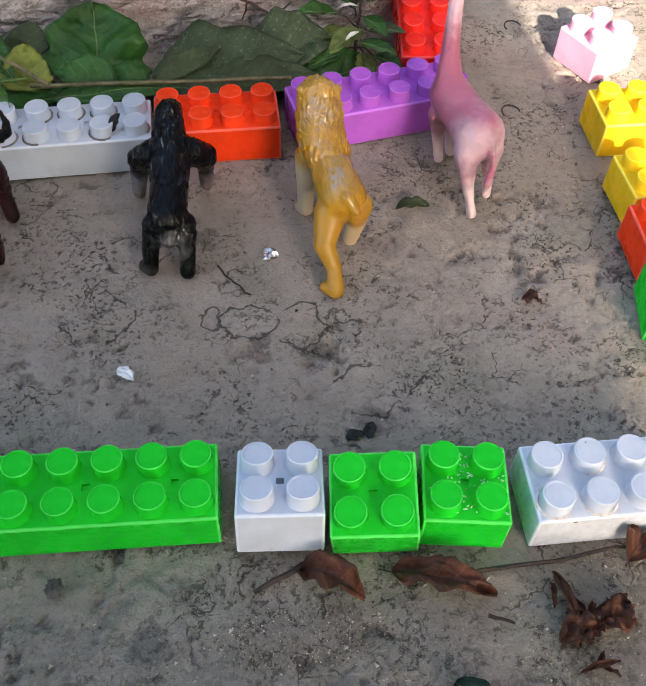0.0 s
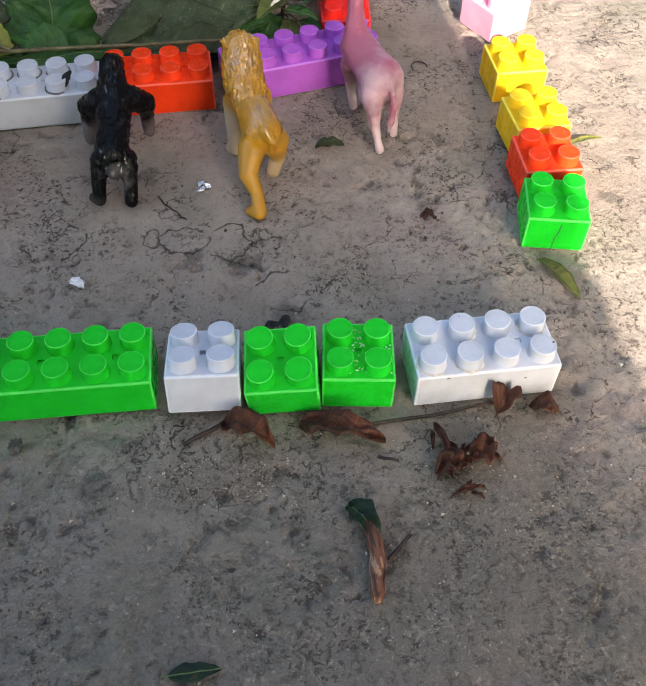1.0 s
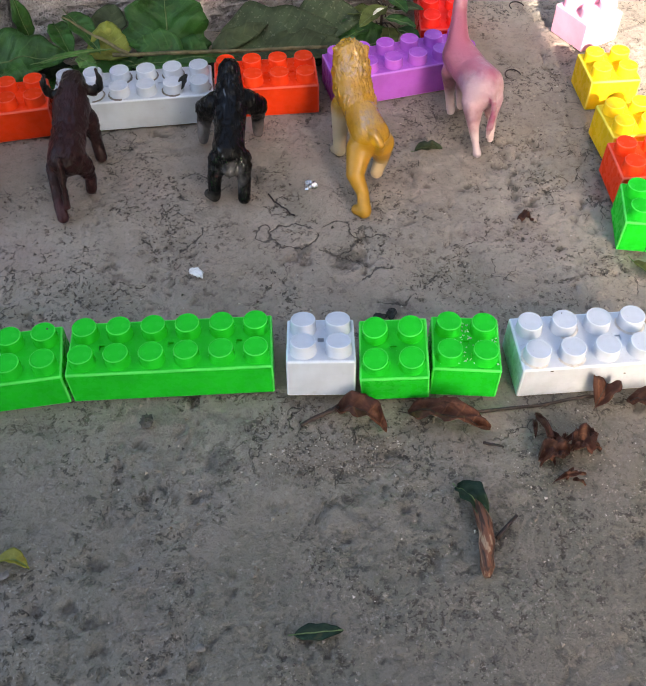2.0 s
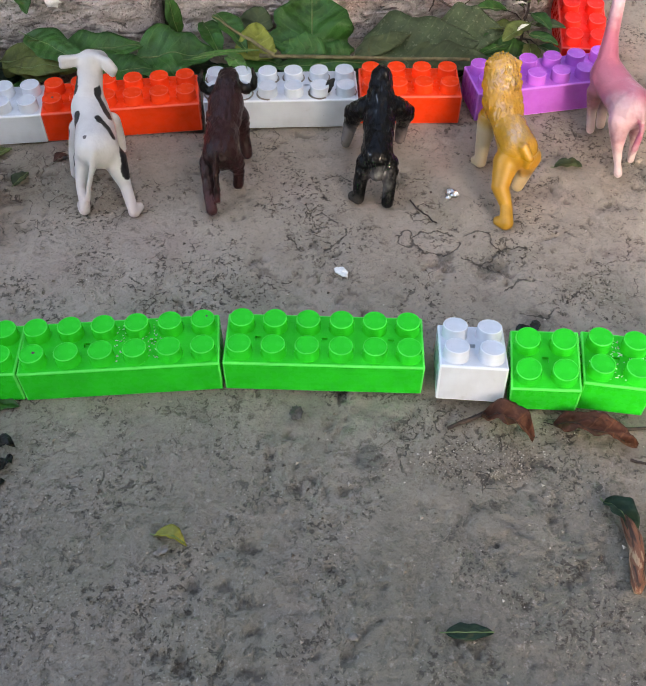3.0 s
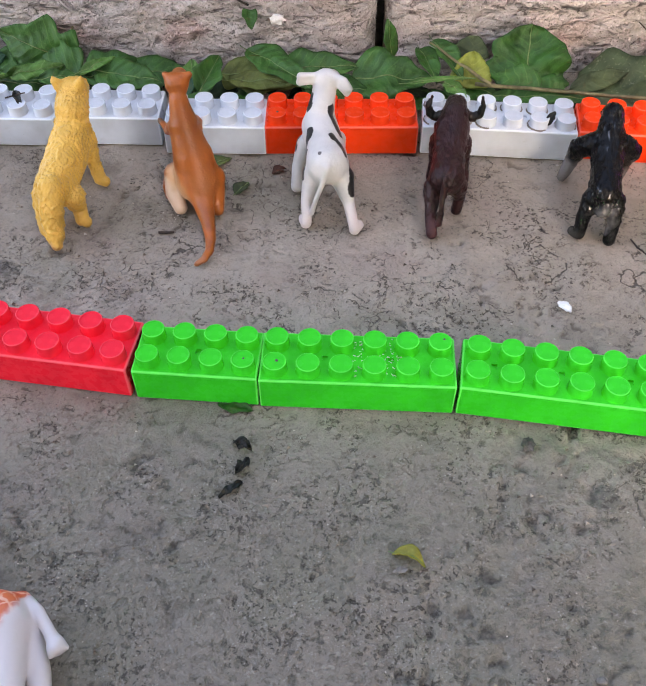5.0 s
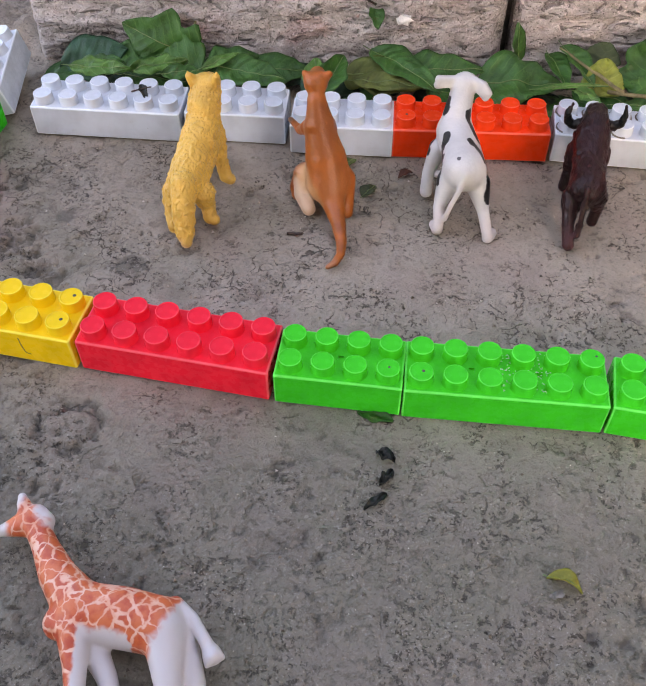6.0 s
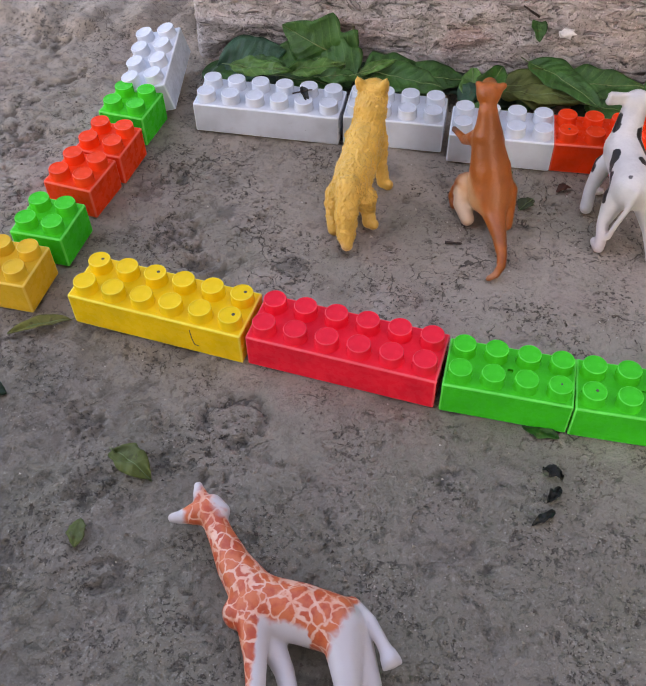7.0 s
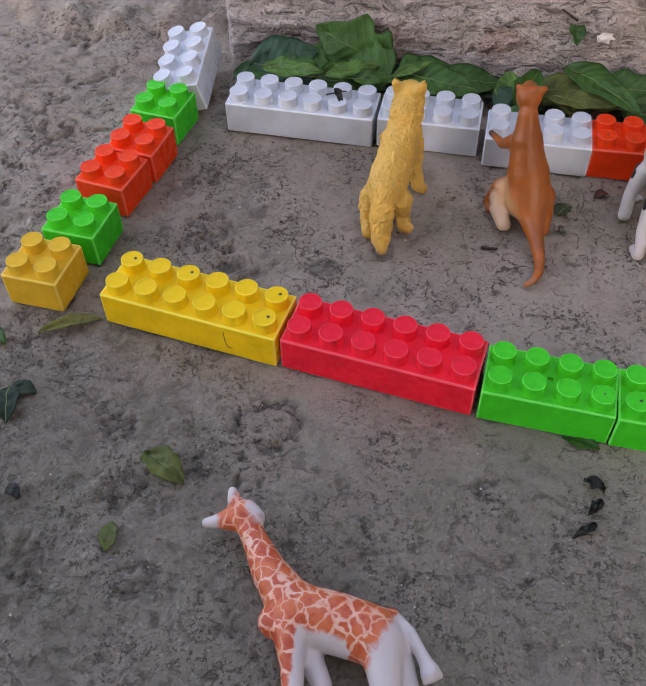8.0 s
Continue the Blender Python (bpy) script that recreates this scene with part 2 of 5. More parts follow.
def leaf_material(name, color, vein, rough=0.45, spot=(0.1, 0.07, 0.02), spots=0.3, pace=900.0, specks=0.0):
    """Leaf skin: the blade runs along x, with side veins slanting away from the rib."""
    mat, nodes, link, bsdf, vec = begin(name, rough, 0.3)
    mul = lambda p, q: math_node(nodes, link, "MULTIPLY", p, q)
    add = lambda p, q: math_node(nodes, link, "ADD", p, q)
    col = mix(nodes, link, ramp(nodes, link, noise_tex(nodes, link, vec, 70, 5), 0.35, 0.68), tuple(c * 0.6 for c in color), color)
    sep = nodes.new("ShaderNodeSeparateXYZ")
    link(vec, sep.inputs[0])
    across = math_node(nodes, link, "ABSOLUTE", sep.outputs["Y"])
    bend = mul(add(noise_tex(nodes, link, vec, 90, 3), -0.5), 0.006)
    wave = math_node(nodes, link, "SINE", mul(add(add(sep.outputs["X"], mul(across, -0.75)), bend), pace))
    veins = mul(ramp(nodes, link, wave, 0.86, 0.99), ramp(nodes, link, noise_tex(nodes, link, vec, 60, 3), 0.35, 0.6))
    col = mix(nodes, link, mul(veins, 0.40), col, vein)
    col = mix(nodes, link, ramp(nodes, link, noise_tex(nodes, link, vec, 260, 4, 0.6, 0.8), 0.52, 0.64, 0.0, 0.22), col, vein)
    col = mix(nodes, link, ramp(nodes, link, noise_tex(nodes, link, vec, 160, 4), 0.64, 0.72, 0.0, spots), col, spot)
    if specks:
        col = mix(nodes, link, ramp(nodes, link, noise_tex(nodes, link, vec, 520, 3), 0.60, 0.66, 0.0, specks), col, (0.26, 0.28, 0.20))
    link(col, bsdf.inputs["Base Color"])
    height = add(mul(wave, 0.35), noise_tex(nodes, link, vec, 300, 5, 0.6, 0.6))
    bump(nodes, link, bsdf, height, 0.5, 0.0011)
    return mat


def toy_paint(name, base, patches=(), rough=0.38, relief=0.25, scale=260, ragged=0.003, drift=0.75, stretch=(1, 1, 1), gloss=0.35, lacquer=0.0, smooth_below=-9.0, shine=()):
    """Painted figure: a base colour and sprayed patches (centre mm, radius mm, softness mm, colour)."""
    mat, nodes, link, bsdf, vec = begin(name, rough, gloss)
    col = mix(nodes, link, ramp(nodes, link, noise_tex(nodes, link, vec, 90, 4), 0.35, 0.65), tuple(c * drift for c in base), base)
    n = node(nodes, "TexNoise", Scale=180.0, Detail=3.0)
    link(vec, n.inputs["Vector"])
    shift = nodes.new("ShaderNodeVectorMath")
    shift.operation = "MULTIPLY_ADD"
    link(n.outputs["Color"], shift.inputs[0])
    shift.inputs[1].default_value = (ragged,) * 3
    link(vec, shift.inputs[2])
    for centre, radius, soft, color in patches:
        ends = centre if isinstance(centre[0], tuple) else (centre, centre)
        a, b = [Vector([c * 0.001 + ragged * 0.5 for c in e]) for e in ends]
        d = nodes.new("ShaderNodeVectorMath")
        d.operation = "DISTANCE"
        link(shift.outputs[0], d.inputs[0])
        d.inputs[1].default_value = a
        if a != b:
            ab = b - a
            near = nodes.new("ShaderNodeVectorMath")
            near.operation = "SUBTRACT"
            link(shift.outputs[0], near.inputs[0])
            near.inputs[1].default_value = a
            along = nodes.new("ShaderNodeVectorMath")
            along.operation = "DOT_PRODUCT"
            link(near.outputs[0], along.inputs[0])
            along.inputs[1].default_value = ab / ab.length_squared
            t = node(nodes, "Clamp")
            link(along.outputs["Value"], t.inputs["Value"])
            spot = nodes.new("ShaderNodeVectorMath")
            spot.operation = "SCALE"
            spot.inputs[0].default_value = ab
            link(t.outputs[0], spot.inputs["Scale"])
            back = nodes.new("ShaderNodeVectorMath")
            back.operation = "ADD"
            link(spot.outputs[0], back.inputs[0])
            back.inputs[1].default_value = a
            link(back.outputs[0], d.inputs[1])
        fac = ramp(nodes, link, d.outputs["Value"], (radius - soft) * 0.001, (radius + soft) * 0.001, 1.0, 0.0)
        col = mix(nodes, link, fac, col, color)
    link(col, bsdf.inputs["Base Color"])
    m = node(nodes, "Mapping")
    m.inputs["Scale"].default_value = stretch
    link(vec, m.inputs["Vector"])
    up = nodes.new("ShaderNodeSeparateXYZ")
    link(vec, up.inputs[0])
    rough_part = ramp(nodes, link, up.outputs["Z"], smooth_below * 0.001, smooth_below * 0.001 + 0.008)
    bump(nodes, link, bsdf, math_node(nodes, link, "MULTIPLY", noise_tex(nodes, link, m.outputs[0], scale, 4, 0.6), rough_part), relief, 0.0010)
    if smooth_below > 0:
        link(ramp(nodes, link, rough_part, 0.0, 1.0, 0.50, rough), bsdf.inputs["Roughness"])
    if lacquer:
        streaks = ramp(nodes, link, noise_tex(nodes, link, m.outputs[0], scale * 1.2, 3, 0.6), *((0.56, 0.61) if lacquer < 0.8 else (0.47, 0.54)))
        areas = ramp(nodes, link, noise_tex(nodes, link, vec, 75, 2), 0.46, 0.58, 0.0, 0.5 if shine else 1.0)
        for centre, radius, soft, amount in shine:
            d = nodes.new("ShaderNodeVectorMath")
            d.operation = "DISTANCE"
            link(vec, d.inputs[0])
            d.inputs[1].default_value = Vector(centre) * 0.001
            areas = math_node(nodes, link, "MAXIMUM", areas, ramp(nodes, link, d.outputs["Value"], (radius - soft) * 0.001, (radius + soft) * 0.001, amount, 0.0))
        coat = math_node(nodes, link, "MULTIPLY", math_node(nodes, link, "MULTIPLY", streaks, math_node(nodes, link, "MULTIPLY", areas, rough_part)), lacquer)
        link(math_node(nodes, link, "MAXIMUM", coat, 0.02 if lacquer > 0.8 else 0.0), bsdf.inputs["Coat Weight"])
        bsdf.inputs["Coat IOR"].default_value = 2.6 if shine else 2.1
        bsdf.inputs["Coat Roughness"].default_value = 0.10
    return mat


def plain(name, a, b, scale, rough=0.7, relief=0.4, depth=0.001):
    mat, nodes, link, bsdf, vec = begin(name, rough)
    fac = noise_tex(nodes, link, vec, scale, 6, 0.65)
    link(mix(nodes, link, ramp(nodes, link, fac, 0.35, 0.65), a, b), bsdf.inputs["Base Color"])
    bump(nodes, link, bsdf, fac, relief, depth)
    return mat


CEMENT = ground_material()
STONE = stone_material("grey_brown_stone", (0.36, 0.325, 0.308), (0.49, 0.450, 0.434), (0.37, 0.245, 0.225))
MORTAR = plain("dark_mortar", (0.05, 0.042, 0.036), (0.11, 0.095, 0.08), 90, 0.9)
PLASTER = plain("grey_plaster", (0.30, 0.275, 0.24), (0.40, 0.365, 0.32), 4, 0.9)
LEAF = leaf_material("green_leaf", (0.033, 0.115, 0.020), (0.085, 0.19, 0.045))
LEAF_DARK = leaf_material("dark_green_leaf", (0.024, 0.098, 0.014), (0.055, 0.15, 0.03))
LEAF_LIGHT = leaf_material("fresh_green_leaf", (0.072, 0.185, 0.034), (0.17, 0.29, 0.09), 0.40)
LEAF_TEAL = leaf_material("bluish_green_leaf", (0.020, 0.085, 0.040), (0.04, 0.12, 0.06), 0.42)
LEAF_GREY = leaf_material("mossy_grey_leaf", (0.050, 0.078, 0.034), (0.085, 0.105, 0.05), 0.6, (0.02, 0.022, 0.012), 0.5, 700.0, 0.28)
LEAF_PALE = leaf_material("dull_green_leaf", (0.050, 0.072, 0.028), (0.085, 0.105, 0.05), 0.6)
LEAF_YELLOW = leaf_material("yellow_green_leaf", (0.29, 0.27, 0.032), (0.36, 0.33, 0.07), 0.5, (0.16, 0.09, 0.02), 0.5)
LEAF_OLIVE = leaf_material("olive_leaf", (0.155, 0.155, 0.032), (0.22, 0.20, 0.06), 0.6, (0.06, 0.035, 0.012), 0.6)
LEAF_ROUND = leaf_material("yellowing_leaf", (0.20, 0.235, 0.034), (0.27, 0.29, 0.075), 0.5, (0.12, 0.10, 0.02), 0.5)
LEAF_MOSS = leaf_material("moss_green_leaf", (0.098, 0.125, 0.026), (0.13, 0.15, 0.05), 0.6, (0.03, 0.025, 0.010), 0.5)
LEAF_DRY = leaf_material("dry_brown_leaf", (0.092, 0.030, 0.015), (0.22, 0.090, 0.045), 0.65, (0.018, 0.009, 0.006), 0.85)
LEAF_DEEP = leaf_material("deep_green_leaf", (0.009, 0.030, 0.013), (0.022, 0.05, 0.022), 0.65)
LEAF_BLACK = leaf_material("blackened_leaf", (0.012, 0.013, 0.010), (0.03, 0.03, 0.02), 0.5)
MIDRIB = plain("pale_leaf_rib", (0.09, 0.15, 0.04), (0.15, 0.20, 0.07), 300, 0.5)
STEM = plain("dull_olive_stem", (0.10, 0.085, 0.035), (0.21, 0.175, 0.085), 150, 0.6)
TWIG = plain("dark_twig", (0.018, 0.011, 0.008), (0.055, 0.030, 0.020), 200, 0.7)


def bark_material():
    mat, nodes, link, bsdf, vec = begin("peeling_bark", 0.75)
    m = node(nodes, "Mapping")
    m.inputs["Scale"].default_value = (1.0, 0.16, 1.0)
    link(vec, m.inputs["Vector"])
    fac = noise_tex(nodes, link, m.outputs[0], 420, 5, 0.6, 0.4)
    col = mix(nodes, link, ramp(nodes, link, fac, 0.40, 0.52), (0.045, 0.020, 0.010), (0.16, 0.060, 0.030))
    col = mix(nodes, link, ramp(nodes, link, fac, 0.55, 0.62), col, (0.33, 0.21, 0.13))
    link(col, bsdf.inputs["Base Color"])
    bump(nodes, link, bsdf, fac, 0.8, 0.002)
    return mat


BARK = bark_material()
FOIL = plain("crumpled_foil", (0.30, 0.29, 0.28), (0.90, 0.90, 0.89), 500, 0.2)
FOIL.node_tree.nodes["Principled BSDF"].inputs["Metallic"].default_value = 0.9
FLAKE = plain("white_flake", (0.70, 0.69, 0.67), (0.86, 0.85, 0.83), 250, 0.6)
CHIP = plain("pale_chip", (0.50, 0.47, 0.43), (0.72, 0.70, 0.66), 250, 0.7)


def sand_material():
    mat, nodes, link, bsdf, vec = begin("mixed_sand", 0.8)
    geo = nodes.new("ShaderNodeNewGeometry")
    n = nodes.new("ShaderNodeValToRGB")
    n.color_ramp.elements[0].color = (0.07, 0.055, 0.045, 1)
    n.color_ramp.elements[1].color = (0.62, 0.56, 0.48, 1)
    for at, c in ((0.35, (0.16, 0.12, 0.09, 1)), (0.6, (0.30, 0.25, 0.19, 1)), (0.85, (0.40, 0.33, 0.26, 1))):
        n.color_ramp.elements.new(at).color = c
    link(geo.outputs["Random Per Island"], n.inputs[0])
    link(n.outputs[0], bsdf.inputs["Base Color"])
    return mat


SAND = sand_material()
PEBBLE = plain("grey_pebble", (0.13, 0.115, 0.10), (0.24, 0.215, 0.19), 220, 0.85)


# ---- helpers for meshes ----
def mesh_object(name, verts, faces, mat, smooth=True, parent=None):
    me = bpy.data.meshes.new(name)
    me.from_pydata([tuple(v) for v in verts], [], [tuple(f) for f in faces])
    me.materials.append(mat)
    if smooth:
        me.polygons.foreach_set("use_smooth", [True] * len(me.polygons))
    me.update()
    ob = new(name, me)
    if parent:
        ob.parent = parent
    return ob


def bm_object(name, bm, mat, smooth=False, parent=None):
    me = bpy.data.meshes.new(name)
    bm.normal_update()
    bm.to_mesh(me)
    bm.free()
    me.materials.append(mat)
    if smooth:
        me.polygons.foreach_set("use_smooth", [True] * len(me.polygons))
    ob = new(name, me)
    if parent:
        ob.parent = parent
    return ob


def lattice(shape_points, cell, seed, octaves=4, gain=0.5):
    """Smooth value noise (0..1) at points (n, d), summed over octaves."""
    pts = np.asarray(shape_points, float) / cell
    total, amp, out = 0.0, 1.0, np.zeros(len(pts))
    rng = np.random.RandomState(seed)
    dims = pts.shape[1]
    for _ in range(octaves):
        table = rng.rand(*(64,) * dims)
        base = np.floor(pts).astype(int)
        f = pts - base
        f = f * f * (3 - 2 * f)
        value = np.zeros(len(pts))
        for corner in range(2 ** dims):
            bits = [(corner >> d) & 1 for d in range(dims)]
            w = np.ones(len(pts))
            for d in range(dims):
                w *= f[:, d] if bits[d] else 1 - f[:, d]
            value += w * table[tuple((base[:, d] + bits[d]) % 64 for d in range(dims))]
        out += amp * value
        total += amp
        amp *= gain
        pts = pts * 2.03 + 11.7
    return out / total


def cells_edge(pts, cell, seed):
    """Distance to the nearest border between scattered cells, in cell sizes."""
    p = np.asarray(pts, float) / cell
    rng = np.random.RandomState(seed)
    jx, jy = rng.rand(64, 64), rng.rand(64, 64)
    base = np.floor(p).astype(int)
    best = np.full(len(p), 9.0)
    second = np.full(len(p), 9.0)
    for dx in (-1, 0, 1):
        for dy in (-1, 0, 1):
            c = base + (dx, dy)
            d = np.hypot(c[:, 0] + jx[c[:, 0] % 64, c[:, 1] % 64] - p[:, 0], c[:, 1] + jy[c[:, 0] % 64, c[:, 1] % 64] - p[:, 1])
            second = np.where(d < best, best, np.minimum(second, d))
            best = np.minimum(best, d)
    return second - best


def step(x, a, b):
    t = np.clip((x - a) / (b - a), 0, 1)
    return t * t * (3 - 2 * t)


# ---- ground: one sheet to the horizon, fine where the camera passes ----
def build_ground():
    def axis(lo, hi, fine):
        mid = np.arange(lo, hi, fine)
        out = [0.004]
        while sum(out) < 300:
            out.append(out[-1] * 1.45)
        grow = np.cumsum(out)
        return np.concatenate([lo - grow[::-1], mid, mid[-1] + grow])

    xs, ys = axis(-0.66, 0.33, 0.0016), axis(-0.20, 0.44, 0.0016)
    X, Y = np.meshgrid(xs, ys, indexing="ij")
    pts = np.stack([X.ravel(), Y.ravel()], -1)
    near = (np.abs(pts[:, 0] + 0.12) < 0.6) & (np.abs(pts[:, 1] - 0.1) < 0.5)
    z, hollow = np.zeros(len(pts)), np.zeros(len(pts))
    p = pts[near]
    warp = p + 0.040 * np.stack([lattice(p, 0.028, 5, 4), lattice(p, 0.028, 6, 4)], -1)
    crust = lattice(p, 0.055, 1, 5, 0.6)                       # where the skin has broken away
    rough = step(crust, 0.50, 0.62)
    crumbs = lattice(p, 0.0075, 2, 3, 0.6)
    edge = cells_edge(warp, 0.034, 3)
    where = step(lattice(p, 0.10, 4, 3), 0.52, 0.62)
    crack = (1 - step(edge, 0.0, 0.07)) * where * step(lattice(p, 0.02, 8, 2), 0.42, 0.52)
    holes = step(lattice(p, 0.007, 9, 3, 0.6), 0.66, 0.74) * (0.35 + 0.65 * rough)
    z[near] = -0.0004 - 0.0014 * rough * step(crumbs, 0.35, 0.65) - 0.0016 * crack - 0.0018 * holes - 0.0006 * lattice(p, 0.15, 10, 3)
    hollow[near] = np.clip(0.5 * crack + 0.7 * holes + 0.30 * rough * step(crumbs, 0.45, 0.7), 0, 1)
    # lumpy, broken ground towards the far end of the pen
    far = step(-p[:, 0] + 0.10 * (lattice(p, 0.08, 21, 3) - 0.5), 0.24, 0.42)
    clods = step(lattice(p, 0.011, 22, 4, 0.6), 0.50, 0.62) * far
    z[near] -= 0.0015 * clods + 0.0012 * far * lattice(p, 0.030, 23, 3)
    hollow[near] = np.clip(hollow[near] + 0.45 * clods * step(lattice(p, 0.006, 24, 3), 0.46, 0.56), 0, 1)
    # places where the skin has crumbled away: centre, radius, and the width of the broken rim
    for x, y, r, rim in ((-0.345, -0.031, 0.017, 0.006), (-0.453, 0.122, 0.011, 0.012), (-0.422, 0.086, 0.016, 0.013), (-0.413, -0.054, 0.009, 0.010), (-0.364, -0.064, 0.008, 0.009), (-0.420, -0.127, 0.011, 0.011), (-0.394, -0.084, 0.011, 0.010), (-0.369, -0.121, 0.008, 0.009), (-0.597, 0.266, 0.016, 0.012), (-0.560, 0.150, 0.014, 0.010), (-0.445, 0.133, 0.009, 0.010), (-0.405, 0.068, 0.010, 0.010), (-0.330, 0.200, 0.009, 0.008), (-0.318, 0.094, 0.006, 0.007), (0.012, 0.090, 0.008, 0.008), (0.040, 0.084, 0.009, 0.009)):
        away = np.abs(np.hypot(p[:, 0] - x, p[:, 1] - y) + 0.014 * (lattice(p, 0.012, 25, 3) - 0.5) - r + rim * 0.5)
        gone = step(away, rim * 0.75, rim * 0.35) * step(lattice(p, 0.0036, 26, 2), 0.44, 0.56)
        z[near] -= 0.0024 * gone
        hollow[near] = np.clip(hollow[near] + 0.6 * gone, 0, 1)
    # raised crust at the far corner beside the white brick
    lift = step(np.hypot((pts[:, 0] + 0.60) / 0.14, (pts[:, 1] - 0.36) / 0.10), 1.0, 0.75) * 0.010
    z += lift * (0.7 + 0.3 * np.sin(pts[:, 0] * 160) * near)
    n, m = len(xs), len(ys)
    idx = np.arange(n * m).reshape(n, m)
    quads = np.stack([idx[:-1, :-1], idx[1:, :-1], idx[1:, 1:], idx[:-1, 1:]], -1).reshape(-1, 4)
    me = bpy.data.meshes.new("ground")
    me.vertices.add(n * m)
    me.vertices.foreach_set("co", np.column_stack([pts, z]).ravel())
    me.loops.add(len(quads) * 4)
    me.loops.foreach_set("vertex_index", quads.ravel())
    me.polygons.add(len(quads))
    me.polygons.foreach_set("loop_start", np.arange(0, len(quads) * 4, 4))
    me.polygons.foreach_set("use_smooth", np.ones(len(quads), bool))
    me.attributes.new("hollow", "FLOAT", "POINT").data.foreach_set("value", hollow)
    me.update()
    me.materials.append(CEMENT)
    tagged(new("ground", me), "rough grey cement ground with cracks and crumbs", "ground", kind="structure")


build_ground()


# ---- low stone wall at the back: rough blocks over a mortar core ----
def stone_block(name, length, depth, height, seed, parent, m):
    nx, nz, ny = int(length / 0.0022), int(height / 0.0022), 10
    verts, faces = [], []

    def sheet(origin, du, dv, nu, nv, flip):
        o = len(verts)
        for i in range(nu + 1):
            for j in range(nv + 1):
                verts.append(Vector(origin) + Vector(du) * (i / nu) + Vector(dv) * (j / nv))
        for i in range(nu):
            for j in range(nv):
                q = [o + i * (nv + 1) + j, o + (i + 1) * (nv + 1) + j, o + (i + 1) * (nv + 1) + j + 1, o + i * (nv + 1) + j + 1]
                faces.append(q[::-1] if flip else q)

    sheet((0, 0, 0), (length, 0, 0), (0, 0, height), nx, nz, False)
    sheet((0, depth, 0), (length, 0, 0), (0, 0, height), 4, 4, True)
    sheet((0, 0, 0), (0, depth, 0), (0, 0, height), ny, nz, True)
    sheet((length, 0, 0), (0, depth, 0), (0, 0, height), ny, nz, False)
    sheet((0, 0, height), (length, 0, 0), (0, depth, 0), nx, ny, False)
    P = np.array([tuple(v) for v in verts])
    rows = P * (0.5, 1.0, 1.3)
    ripple = lattice(rows, 0.0085, seed, 3, 0.65) + 0.35 * step(lattice(rows, 0.008, seed + 3, 3), 0.5, 0.62)
    big = lattice(P, 0.09, seed + 7, 3)
    inset = np.minimum.reduce([P[:, 0], length - P[:, 0], height - P[:, 2]]).clip(0, 0.008) / 0.008
    front = 1 - np.clip(P[:, 1] / 0.02, 0, 1)
    P[:, 1] += front * (0.008 * (1 - inset) ** 2 + 0.005 * (big - 0.5) - 0.0045 * (ripple - 0.7))
    P[:, 2] += 0.003 * (big - 0.5) * (P[:, 2] > height * 0.9)
    ob = mesh_object(name, P, faces, STONE, True, parent)
    ob.matrix_basis = m
    return ob


def build_wall():
    core = bmesh.new()
    bmesh.ops.create_cube(core, size=1.0)
    bmesh.ops.scale(core, vec=(0.60, 0.13, 0.27), verts=core.verts)
    bmesh.ops.translate(core, vec=(0.300, 0.095, 0.130), verts=core.verts)
    wall = tagged(bm_object("wall_back", core, MORTAR), "low wall of rough grey-brown stone blocks", "wall", kind="structure")
    wall.matrix_world = pose(-0.482, 0.266, 0, 0, 0, 5.2)
    spans = ((0.000, 0.323, 0.0), (0.329, 0.600, 0.006))
    for n, (a, b, back) in enumerate(spans):
        stone_block("stone_block", b - a, 0.10, 0.15, 20 + n, wall, pose(a, back, -0.004))
    for n, (a, b) in enumerate(((0.0, 0.17), (0.178, 0.40), (0.408, 0.60))):
        stone_block("stone_block", b - a, 0.10, 0.12, 40 + n, wall, pose(a, 0.006, 0.153))


build_wall()

# plain unseen walls added behind the camera to block light, with a sun gap
def blocker_wall(name, length, x, y, turn, foot=0.0):
    """foot: how far the wall's end is cut back low down, to shape its shadow."""
    bm = bmesh.new()
    half = length / 2
    outline = [(-half, -1.5), (half - foot, -1.5), (half - foot, -1.5 + 0.27), (half, -1.5 + 0.385), (half, 1.5), (-half, 1.5)]
    sides = [[bm.verts.new((px, side, pz)) for px, pz in outline] for side in (-0.075, 0.075)]
    bm.faces.new(sides[0])
    bm.faces.new(sides[1][::-1])
    for k in range(6):
        bm.faces.new((sides[0][k], sides[1][k], sides[1][(k + 1) % 6], sides[0][(k + 1) % 6]))
    bmesh.ops.recalc_face_normals(bm, faces=bm.faces[:])
    bmesh.ops.bevel(bm, geom=bm.edges[:], offset=0.01, segments=2, affect="EDGES")
    ob = tagged(bm_object(name, bm, PLASTER), "plain grey plastered wall, unseen, added to block light", "wall", kind="structure")
    ob.matrix_world = pose(x, y, 1.5, 0, 0, turn)


blocker_wall("wall_front", 1.25, 0.251 - 0.625, -0.675, 0, 0.070)
blocker_wall("wall_front_2", 2.5, 0.59 + 1.25, -0.675, 0)
blocker_wall("wall_side", 3.0, 1.40, 0.95, 90)


